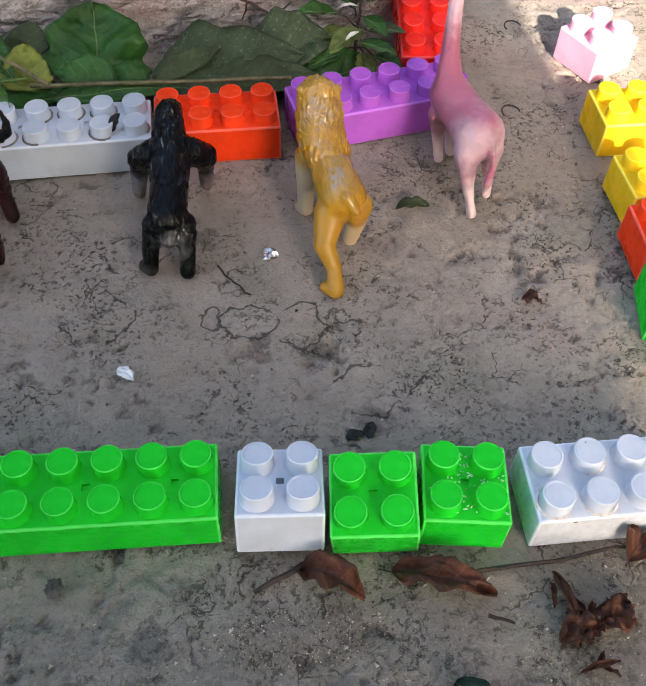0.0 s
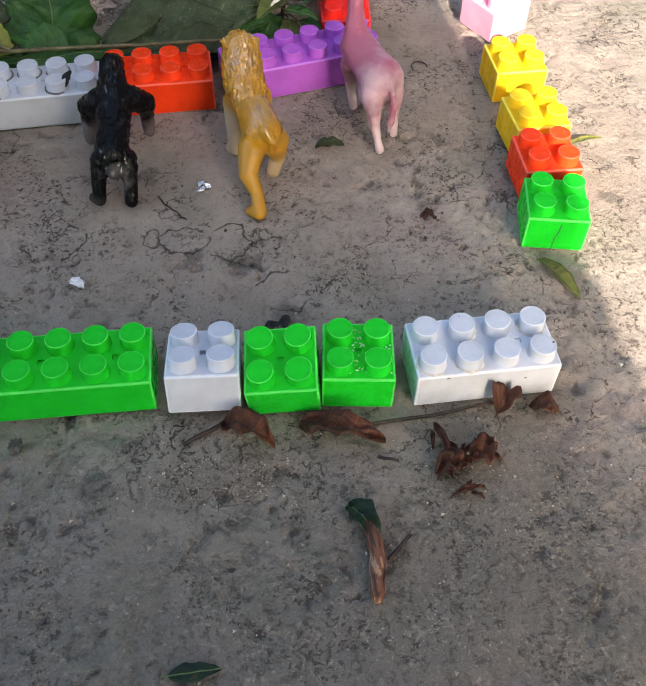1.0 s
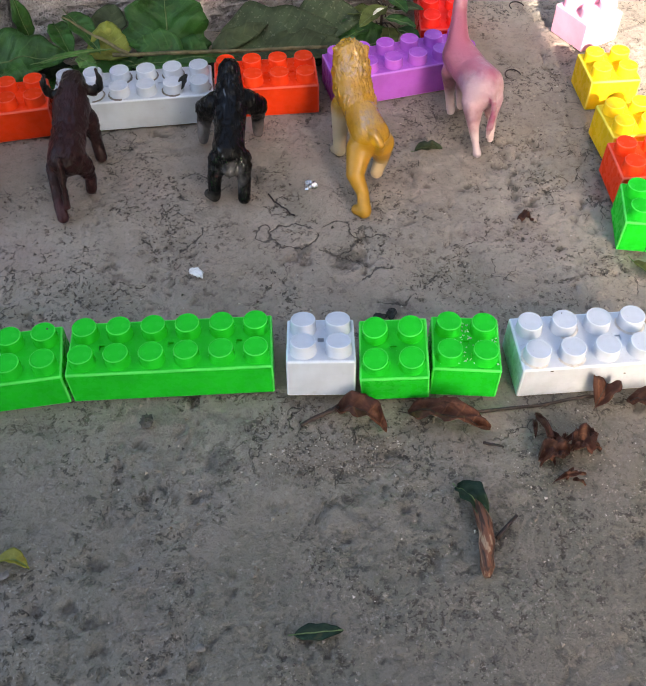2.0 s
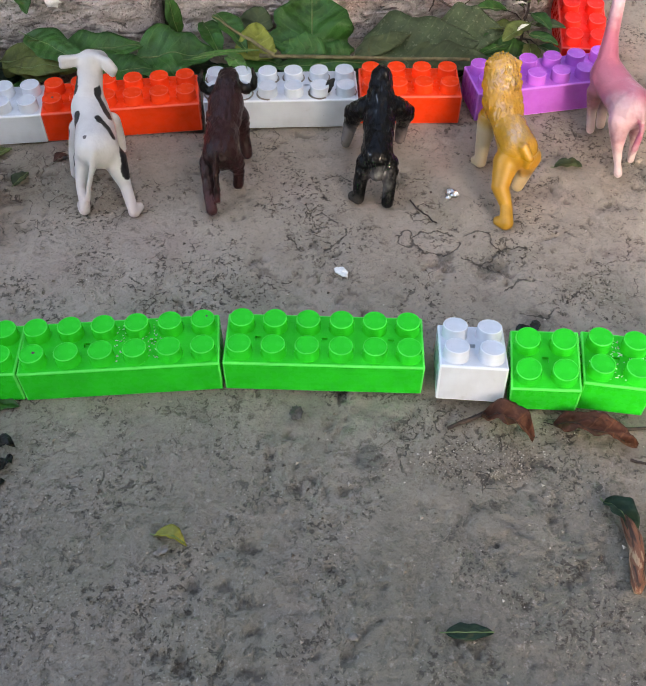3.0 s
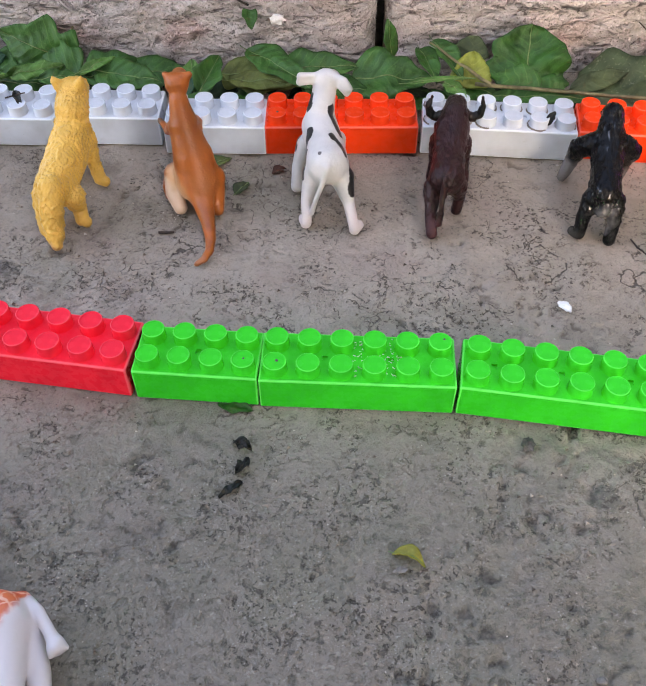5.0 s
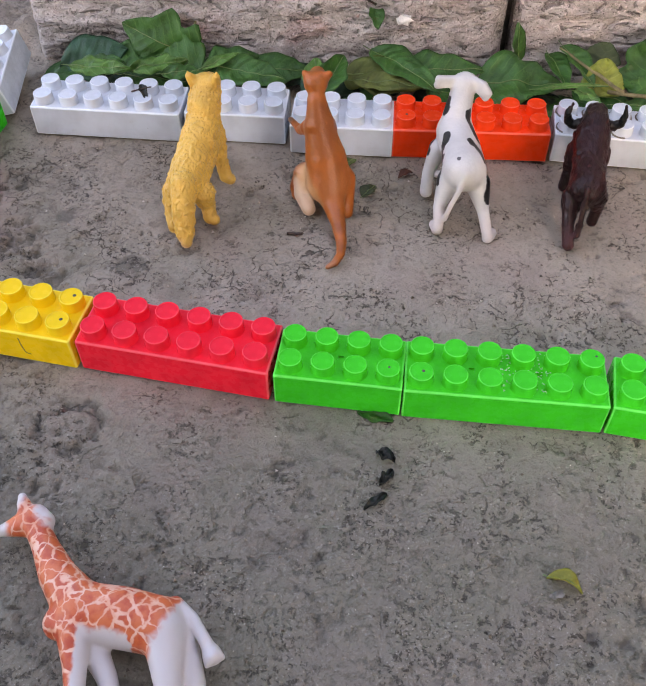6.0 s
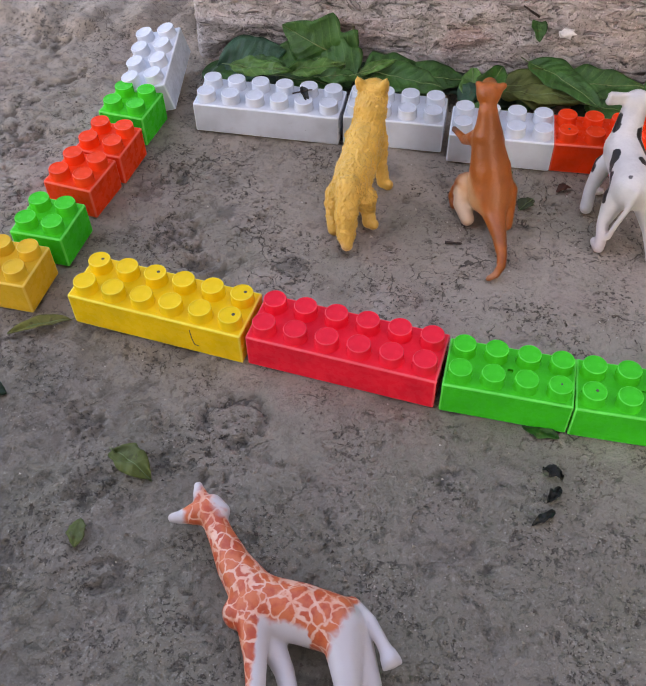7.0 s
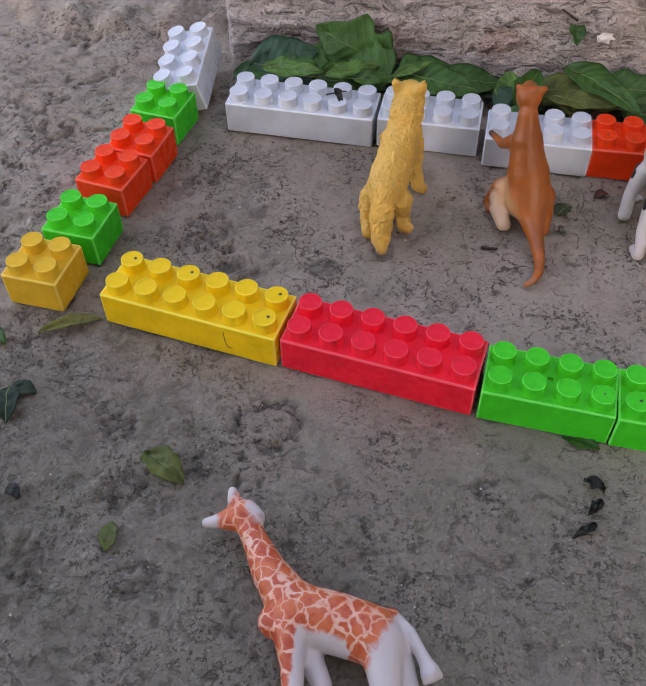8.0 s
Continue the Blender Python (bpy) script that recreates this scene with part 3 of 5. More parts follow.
# ---- toy bricks ----
PITCH, TALL, STUD_R, STUD_H = 0.016, 0.0202, 0.0059, 0.0063


def stud_mesh():
    bm = bmesh.new()
    n = 28
    rings = ((STUD_R + 0.0005, 0.0), (STUD_R + 0.0001, 0.0005), (STUD_R - 0.0001, STUD_H - 0.0005), (STUD_R - 0.0003, STUD_H - 0.0001), (STUD_R - 0.0006, STUD_H), (STUD_R - 0.0009, STUD_H - 0.0001), (STUD_R - 0.0012, STUD_H - 0.0003))
    loops = [[bm.verts.new((r * math.cos(2 * math.pi * k / n), r * math.sin(2 * math.pi * k / n), z)) for k in range(n)] for r, z in rings]
    for a, b in zip(loops, loops[1:]):
        for k in range(n):
            bm.faces.new((a[k], a[(k + 1) % n], b[(k + 1) % n], b[k]))
    bm.faces.new(loops[-1])
    bm.normal_update()
    me = bpy.data.meshes.new("stud")
    bm.to_mesh(me)
    bm.free()
    me.polygons.foreach_set("use_smooth", [len(p.vertices) == 4 for p in me.polygons])
    return me


STUD = stud_mesh()
STUDS = {}


def brick_body(nx, ny, holes, deep):
    """A box with rounded edges, its deck pierced by small square pockets between four studs."""
    L, W, b = nx * PITCH - 0.0008, ny * PITCH - 0.0008, 0.0009
    bm = bmesh.new()
    bmesh.ops.create_cube(bm, size=1.0)
    bmesh.ops.scale(bm, vec=(L, W, TALL), verts=bm.verts)
    bmesh.ops.translate(bm, vec=(L / 2, W / 2, TALL / 2), verts=bm.verts)
    bmesh.ops.bevel(bm, geom=bm.edges[:], offset=b, segments=2, profile=0.5, affect="EDGES")
    top = max(bm.faces, key=lambda f: f.calc_center_median().z + f.calc_area())
    big = [f for f in bm.faces if f.calc_area() > 1e-4]
    bmesh.ops.inset_individual(bm, faces=big, thickness=0.0005, use_even_offset=True)
    bmesh.ops.delete(bm, geom=[top], context="FACES_ONLY")
    b += 0.0005
    s = 0.0014
    xs, ys = [b], [b]
    for i in range(1, nx):
        xs += [i * PITCH - 0.0004 - s, i * PITCH - 0.0004 + s]
    for j in range(1, ny):
        ys += [j * PITCH - 0.0004 - s, j * PITCH - 0.0004 + s]
    xs, ys = xs + [L - b], ys + [W - b]
    quad = lambda *c: bm.faces.new([bm.verts.new(v) for v in c])
    for i in range(len(xs) - 1):
        for j in range(len(ys) - 1):
            x0, x1, y0, y1, t = xs[i], xs[i + 1], ys[j], ys[j + 1], TALL
            if i % 2 and j % 2 and (i // 2) in holes:
                d = t - deep
                quad((x0, y0, t), (x1, y0, t), (x1, y0, d), (x0, y0, d))
                quad((x1, y0, t), (x1, y1, t), (x1, y1, d), (x1, y0, d))
                quad((x1, y1, t), (x0, y1, t), (x0, y1, d), (x1, y1, d))
                quad((x0, y1, t), (x0, y0, t), (x0, y0, d), (x0, y1, d))
                quad((x0, y0, d), (x1, y0, d), (x1, y1, d), (x0, y1, d))
            else:
                quad((x0, y0, t), (x1, y0, t), (x1, y1, t), (x0, y1, t))
    bmesh.ops.remove_doubles(bm, verts=bm.verts, dist=1e-6)
    return bm


COUNT = {4: "four", 8: "eight", 12: "twelve"}


def toy_brick(mat, words, nx, x, y, turn, ny=2, holes=(), lean=(0, 0), lift=0.0, note="", deep=0.0012, size=1.0):
    """A brick whose lower front left corner lies at (x, y) mm."""
    brick = new("toy_brick")
    brick.empty_display_size = 0.01
    brick.matrix_world = pose(x * 0.001, y * 0.001, lift * 0.001 - 0.0004, lean[0], lean[1], turn) @ Matrix.Diagonal((size, size, 1.0, 1.0))
    tagged(brick, f"{words} plastic toy building brick with {COUNT[nx * ny]} studs{note}", "toy brick", "bricks of the toy fence")
    bm_object("body", brick_body(nx, ny, holes, deep), mat, False, brick)
    if mat.name not in STUDS:
        STUDS[mat.name] = STUD.copy()
        STUDS[mat.name].materials.append(mat)
    for i in range(nx):
        for j in range(ny):
            s = new("stud", STUDS[mat.name])
            s.parent = brick
            s.location = ((i + 0.5) * PITCH - 0.0004, (j + 0.5) * PITCH - 0.0004, TALL - 0.0002)
    return brick


# front row
scuffed = toy_brick(YELLOW, "scuffed yellow", 6, -446.8, 4.4, -2.4, note=", cracked in front")
toy_brick(CRIMSON, "crimson red", 6, -349.3, 1.2, -1.9)
green_a = toy_brick(GREEN, "bright green", 4, -251.6, -2.2, 2.2, holes=(1,), size=0.945)
green_b = toy_brick(GREEN, "bright green", 6, -191.2, -0.4, 4.2, holes=(1, 3), note=", dusty", size=0.970)
toy_brick(GREEN, "bright green", 6, -98.0, 6.6, -2.0, holes=(0, 2, 4), size=0.98)
toy_brick(WHITE, "white", 2, 0.6, -4.0, -4.5, holes=(0,), deep=0.006, lean=(-13, 0), lift=6.6, note=", tipped back")
toy_brick(GREEN, "bright green", 2, 35.0, -5.0, -6.5, holes=(0,), lean=(9, -5), note=", tipped forward")
toy_brick(GREEN, "bright green", 2, 66.3, -4.8, -8.5, holes=(0,), note=", dusty")
grimy_a = toy_brick(WHITE, "grimy white", 4, 106.6, -10.0, -0.6, holes=(2,))
# far row
toy_brick(WHITE, "white", 6, -448.0, 180.0, 4.6)
toy_brick(WHITE, "white", 4, -351.0, 190.5, 5.2)
toy_brick(WHITE, "white", 4, -283.5, 188.6, 5.4)
orange_a = toy_brick(ORANGE, "orange-red", 6, -220.8, 195.0, 6.9)
grimy_b = toy_brick(WHITE, "dusty white", 6, -124.3, 207.6, 1.8, holes=(1, 3))
toy_brick(ORANGE, "orange-red", 4, -28.3, 213.3, 0.3, holes=(1, 2))
toy_brick(PURPLE, "purple", 6, 45.0, 216.0, 10.5)
toy_brick(RED, "red", 2, 106.0, 271.0, -5.5, ny=4, lean=(8, 0), note=", tilted up")
# left column
toy_brick(AMBER, "dull yellow", 2, -502.6, 2.6, 2.2)
toy_brick(GREEN, "bright green", 2, -500.4, 40.4, 1.2)
toy_brick(ORANGE, "orange-red", 2, -503.5, 84.5, -3.5)
toy_brick(ORANGE, "orange-red", 2, -500.5, 117.0, -1.0)
toy_brick(GREEN, "bright green", 2, -503.4, 157.0, -2.0)
toy_brick(WHITE, "white", 4, -465.0, 189.0, 102.0, lean=(-13, -5.0), lift=7.0, note=", tilted")
# right column, partly in the sun
split = toy_brick(GREEN, "bright green", 2, 182.0, 79.0, -12.5, note=", split in front")
toy_brick(ORANGE, "orange-red", 2, 191.2, 112.4, -1.5)
toy_brick(YELLOW, "yellow", 2, 197.0, 147.0, 2.0)
toy_brick(YELLOW, "yellow", 2, 200.0, 200.0, 0.0)
toy_brick(PINK, "pale pink", 2, 215.8, 262.0, 26.0)


def grime_rings(brick, nx, seed, strong, mat):
    """Dirt lying in broken rings round the feet of the studs."""
    rng = random.Random(seed)
    for i in range(nx):
        for j in range(2):
            if rng.random() > strong:
                continue
            n, start, sweep = 26, rng.uniform(0, 6.28), rng.uniform(2.2, 5.6)
            verts, faces = [], []
            for k in range(n + 1):
                a = start + sweep * k / n
                w = 0.0004 * math.sin(math.pi * k / n) * rng.uniform(0.4, 1.3) + 0.0001
                for r, z in ((STUD_R + 0.0004, 0.0006), (STUD_R + 0.0009, 0.00015), (STUD_R + 0.0009 + w, 0.0001), (STUD_R + 0.0009 + w, -0.0002)):
                    verts.append((r * math.cos(a), r * math.sin(a), z))
            for k in range(n):
                for q in range(3):
                    faces.append((k * 4 + q, k * 4 + q + 1, k * 4 + q + 5, k * 4 + q + 4))
            ring = mesh_object("grime_ring", verts, faces, mat, True, brick)
            ring.location = ((i + 0.5) * PITCH - 0.0004, (j + 0.5) * PITCH - 0.0004, TALL)


grime_rings(grimy_b, 6, 4, 0.6, PEBBLE)


def dirt_spot(brick, i, j, dx=0.0, dy=0.0, r=0.0008):
    """A small dark moulding mark on top of a stud."""
    bm = bmesh.new()
    bmesh.ops.create_cone(bm, cap_ends=True, segments=10, radius1=r, radius2=r * 0.8, depth=0.0002)
    ob = bm_object("moulding_mark", bm, MORTAR, False, brick)
    ob.location = ((i + 0.5) * PITCH + dx, (j + 0.5) * PITCH + dy, TALL + STUD_H - 0.0003)


def crack(brick, points):
    """A thin dark crack in the front face."""
    bm = bmesh.new()
    for (x0, z0), (x1, z1) in zip(points, points[1:]):
        d = Vector((x1 - x0, 0, z1 - z0)).normalized() * 0.00022
        n = Vector((-d.z, 0, d.x))
        vs = [bm.verts.new(Vector((x, y, z)) + k * n) for x, z in ((x0, z0), (x1, z1)) for y in (-0.00012, 0.0006) for k in (1, -1)]
        for q in ((0, 1, 5, 4), (2, 6, 7, 3), (0, 4, 6, 2), (1, 3, 7, 5), (0, 2, 3, 1), (4, 5, 7, 6)):
            bm.faces.new([vs[k] for k in q])
    bm_object("crack", bm, MORTAR, False, brick)


for i, j in ((0, 1), (2, 1), (5, 1), (5, 0)):
    dirt_spot(scuffed, i, j, 0.0012, 0.0004, 0.0009)
dirt_spot(orange_a, 0, 0)
dirt_spot(grimy_a, 3, 0, 0.0042, 0.0002, 0.0005)
dirt_spot(grimy_a, 1, 1, -0.001, 0.0032, 0.0003)
crack(grimy_a, ((0.0475, 0.0135), (0.0485, 0.0132)))
crack(grimy_a, ((0.0125, 0.0185), (0.0140, 0.0188)))
grime_rings(grimy_a, 4, 7, 0.45, CHIP)
dirt_spot(green_a, 3, 0, 0, 0, 0.0006)
dirt_spot(green_b, 0, 0, 0.0006)
dirt_spot(green_b, 5, 1, 0.0015, 0.001, 0.0006)
crack(scuffed, ((0.068, 0.0165), (0.0685, 0.010), (0.0695, 0.006), (0.072, 0.0055)))
crack(split, ((0.017, 0.0175), (0.0165, 0.012), (0.0155, 0.009), (0.015, 0.0)))


# ---- painted toy animals: one smooth mesh each, from rounded limbs blended together ----
def surface(field, origin, cell):
    """A quad mesh where the sampled field is zero (negative inside)."""
    inside = field < 0
    nx, ny, nz = field.shape
    corners = [(a, b, c) for a in (0, 1) for b in (0, 1) for c in (0, 1)]
    cut = lambda f, c: f[c[0]:nx - 1 + c[0], c[1]:ny - 1 + c[1], c[2]:nz - 1 + c[2]]
    some = np.zeros((nx - 1, ny - 1, nz - 1), bool)
    every = np.ones_like(some)
    for c in corners:
        some |= cut(inside, c)
        every &= cut(inside, c)
    ci = np.argwhere(some & ~every)
    total, count = np.zeros((len(ci), 3)), np.zeros(len(ci))
    for a in corners:
        for axis in range(3):
            if a[axis]:
                continue
            b = list(a)
            b[axis] = 1
            fa, fb = field[tuple((ci + a).T)], field[tuple((ci + b).T)]
            hit = (fa < 0) != (fb < 0)
            t = np.where(hit, fa / np.where(hit, fa - fb, 1), 0)
            p = np.array(a, float) + np.zeros((len(ci), 3))
            p[:, axis] = t
            total[hit] += p[hit]
            count[hit] += 1
    verts = (ci + total / count[:, None]) * cell + origin
    index = -np.ones(some.shape, int)
    index[tuple(ci.T)] = np.arange(len(ci))
    faces = []
    for axis in range(3):
        u, v = (axis + 1) % 3, (axis + 2) % 3
        lo, hi = [slice(None)] * 3, [slice(None)] * 3
        lo[axis], hi[axis] = slice(0, -1), slice(1, None)
        change = inside[tuple(lo)] != inside[tuple(hi)]
        e = np.argwhere(change)
        e = e[(e[:, u] > 0) & (e[:, v] > 0) & (e[:, u] < field.shape[u] - 1) & (e[:, v] < field.shape[v] - 1)]
        du, dv = np.eye(3, dtype=int)[u], np.eye(3, dtype=int)[v]
        quad = np.stack([index[tuple((e - s * du - t * dv).T)] for s, t in ((1, 1), (0, 1), (0, 0), (1, 0))], -1)
        out = inside[tuple(e.T)]
        quad[~out] = quad[~out][:, ::-1]
        faces.append(quad)
    return verts, np.concatenate(faces)


def figure(name, limbs, mat, base, label, blend=3.0, fur=0.0, fur_cell=3.0, fur_stretch=(1, 1, 1), cell=0.85, seed=1, shrink=0.5, fur_low=14.0, strand=5.0, bald=None, calm=999.0):
    """limbs: chains of (x, y, z, radius) in mm, each a run of tapered rods; base: the point on the ground below."""
    allp = np.array([p for chain in limbs for p in chain], float)
    lo = (allp[:, :3] - allp[:, 3:4]).min(0) - 4
    hi = (allp[:, :3] + allp[:, 3:4]).max(0) + 4
    axes = [np.arange(a, b, cell) for a, b in zip(lo, hi)]
    G = np.stack(np.meshgrid(*axes, indexing="ij"), -1).astype(np.float32)
    shape = G.shape[:3]
    G = G.reshape(-1, 3)
    total = np.zeros(len(G), np.float32)
    for chain in limbs:
        pairs = list(zip(chain, chain[1:])) or [(chain[0], chain[0])]
        d = None
        for a, b in pairs:
            pa, pb = np.array(a[:3], np.float32), np.array(b[:3], np.float32)
            ab = pb - pa
            t = np.clip(((G - pa) @ ab) / max(float(ab @ ab), 1e-6), 0, 1)
            r = a[3] + (b[3] - a[3]) * t
            s = np.linalg.norm(G - pa - t[:, None] * ab, axis=1) - r
            d = s if d is None else np.minimum(d, s)
        total += np.exp(np.clip(-d / blend * 1.6, -40, 12))
    field = -np.log(np.maximum(total, 1e-18)) * blend / 1.6 + shrink
    if fur:
        close = np.abs(field) < 5
        g = G[close].astype(float)
        bent = g + strand * np.stack([lattice(g, 7.0, seed + k, 2) - 0.5 for k in (11, 12, 13)], -1)
        w = lattice(bent * np.array(fur_stretch), fur_cell, seed, 2, 0.4)
        here = 0.15 + 0.85 * step(g[:, 2], fur_low, fur_low + 10)
        here *= 1 - 0.85 * step(g[:, 2], calm, calm + 3)
        if bald is not None:
            here *= step(np.hypot(g[:, 0] - bald[0], (g[:, 1] - bald[1]) * 0.6), bald[2] * 0.8, bald[2])
        field[close] += fur * (np.abs(w - 0.5) * 5 - 0.6) * here
    field = np.maximum(field, 0.15 - G[:, 2])
    verts, faces = surface(field.reshape(shape), lo, cell)
    ob = mesh_object(name, (verts - np.array(base)) * 0.001, faces, mat)
    ob.location = Vector(base) * 0.001
    return tagged(ob, label, "toy animal", "toy animals in the pen")


def rel(base, *patches):
    """Patches given in the pen's millimetres, moved to the figure's own base."""
    move = lambda c: tuple(move(e) for e in c) if isinstance(c[0], tuple) else tuple(a - b for a, b in zip(c, base))
    return [(move(c), r, s, col) for c, r, s, col in patches]


# gorilla
B = (-20, 160, 0)
M = toy_paint("black_figure_paint", (0.002, 0.002, 0.0025), rel(B, (((-24, 134, 20), (-18, 134, 20)), 5.6, 3.0, (0.115, 0.107, 0.107)), ((-21, 137, 12), 4.6, 2, (0.10, 0.09, 0.09)), ((-38, 186, 8), 13, 5, (0.22, 0.20, 0.20)), ((4, 190, 6), 12, 5, (0.16, 0.13, 0.13)), ((-33, 138, 2), 5, 3, (0.05, 0.045, 0.04))), 0.16, 0.8, 420, 0.008, stretch=(1.8, 0.35, 0.8), gloss=0.15, lacquer=0.55)
figure("toy_gorilla", [
    [(-21, 148, 26, 9.2), (-19.5, 164, 30.5, 9.2), (-18.5, 179, 36, 10.6)],
    [(-18, 182, 41, 8.2), (-17.5, 192, 47, 6.6), (-17, 199, 44, 6)],
    [(-17.5, 191, 50, 5.4)],
    [(-27, 180, 35, 7.2), (-32.5, 184, 29, 6.6), (-34.5, 186, 20, 4.8), (-36.5, 188, 8, 4.0), (-37, 190, 3, 3.4)],
    [(-9, 180, 35, 7.2), (-3.5, 184, 29, 6.6), (-3.5, 188, 20, 4.6), (-4, 191, 6, 3.8), (-4, 193, 3, 3.2)],
    [(-27, 147, 22, 6.4), (-30, 142, 13, 4.4), (-31, 138, 4, 4), (-34, 141, 3, 3.4)],
    [(-14.5, 146, 22, 6.4), (-13.5, 139, 13, 4.2), (-14.5, 134.5, 4, 4), (-14, 139, 3, 3.4)],
    [(-21, 141, 20, 5)],
], M, B, "black and grey plastic toy gorilla standing on the ground", 1.4, -0.55, 1.6, (1.0, 0.28, 0.40), seed=3, cell=0.62, strand=4.0, fur_low=8.0)

# lion
B = (53, 150, 0)
M = toy_paint("ochre_figure_paint", (0.46, 0.225, 0.009), rel(B, ((40, 176, 12), 17, 5, (0.52, 0.40, 0.26)), ((63, 148, 6), 9, 4, (0.50, 0.36, 0.19)), ((51, 196, 52), 16, 9, (0.50, 0.26, 0.02))), 0.24, 0.8, 620, 0.003, 0.80, stretch=(1.3, 0.6, 1.0), gloss=0.6, lacquer=1.0, smooth_below=28.0, shine=rel(B, ((51, 178, 55), 8, 4, 1.0), ((54, 148, 44), 7, 3, 1.0), ((50, 190, 63), 12, 5, 0.6)))
figure("toy_lion", [
    [(57, 147, 32, 11.2), (53, 164, 36, 9.6), (51, 178, 42, 11.8)],
    [(50.5, 184, 48, 11.5), (50.5, 192, 52, 10.5), (50.5, 203, 47, 7)],
    [(50.5, 188, 57, 7.5)],
    [(42.5, 189, 59, 2.4)], [(59, 190, 58, 2.4)],
    [(51, 143, 26, 8), (47.5, 133, 17, 5.4), (51, 126, 10, 4.0), (51.5, 118, 4, 3.9)],
    [(51, 118, 2.6, 3.8), (47, 121, 2.2, 3.2)],
    [(63, 147, 26, 8.2), (65, 152, 12, 5), (62, 149, 4, 4)],
    [(45, 178, 30, 7), (43.5, 175, 14, 4.8), (43, 171, 4, 4.2), (40.5, 174, 2.6, 3.2)],
    [(59, 181, 30, 7), (62, 188, 14, 4.6), (62, 191, 4, 4.2)],
    [(57.5, 139, 39, 3.0), (61, 135.5, 34, 2.8), (61, 136.5, 28, 2.4)],
], M, B, "glossy ochre plastic toy lion with a combed mane", 1.3, -0.80, 1.45, (1.0, 0.34, 0.38), seed=5, fur_low=32.0, cell=0.5, strand=6.0, bald=(57, 118, 29))

# pink long-necked animal
B = (123, 190, 0)
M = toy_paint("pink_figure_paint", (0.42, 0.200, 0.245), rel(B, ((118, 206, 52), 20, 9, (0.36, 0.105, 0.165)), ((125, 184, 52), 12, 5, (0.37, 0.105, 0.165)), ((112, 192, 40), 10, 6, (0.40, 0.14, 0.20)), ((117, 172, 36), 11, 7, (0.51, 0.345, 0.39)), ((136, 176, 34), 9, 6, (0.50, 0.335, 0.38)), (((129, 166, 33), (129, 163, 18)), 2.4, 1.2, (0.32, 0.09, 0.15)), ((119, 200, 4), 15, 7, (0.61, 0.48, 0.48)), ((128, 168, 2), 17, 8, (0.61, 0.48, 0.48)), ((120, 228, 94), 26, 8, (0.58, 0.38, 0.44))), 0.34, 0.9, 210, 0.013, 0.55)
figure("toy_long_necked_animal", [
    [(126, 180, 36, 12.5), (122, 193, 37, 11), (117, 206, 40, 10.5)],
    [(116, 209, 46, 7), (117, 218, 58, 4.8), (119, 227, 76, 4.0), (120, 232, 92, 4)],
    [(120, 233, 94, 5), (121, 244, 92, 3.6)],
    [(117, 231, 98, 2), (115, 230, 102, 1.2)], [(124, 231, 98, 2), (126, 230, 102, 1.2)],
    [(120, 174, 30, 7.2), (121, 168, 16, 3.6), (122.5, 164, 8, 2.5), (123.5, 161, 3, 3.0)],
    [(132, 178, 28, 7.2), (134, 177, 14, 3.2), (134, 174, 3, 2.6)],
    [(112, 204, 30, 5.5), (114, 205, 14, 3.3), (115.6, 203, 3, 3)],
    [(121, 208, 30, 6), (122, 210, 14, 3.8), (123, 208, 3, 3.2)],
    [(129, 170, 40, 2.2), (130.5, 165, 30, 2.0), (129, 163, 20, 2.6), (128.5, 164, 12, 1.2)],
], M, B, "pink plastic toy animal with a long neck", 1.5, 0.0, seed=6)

# bull
B = (-107, 160, 0)
M = toy_paint("maroon_figure_paint", (0.024, 0.0060, 0.0066), rel(B, ((-107, 205, 46), 18, 6, (0.020, 0.010, 0.010)), ((-122, 195, 40), 8, 2, (0.004, 0.004, 0.004)), ((-90, 195, 43), 8, 2, (0.004, 0.004, 0.004)), ((-111, 132, 4), 9, 4, (0.060, 0.018, 0.020))), 0.34, 0.9, 420, stretch=(1.3, 0.6, 0.8), gloss=0.25, lacquer=0.15)
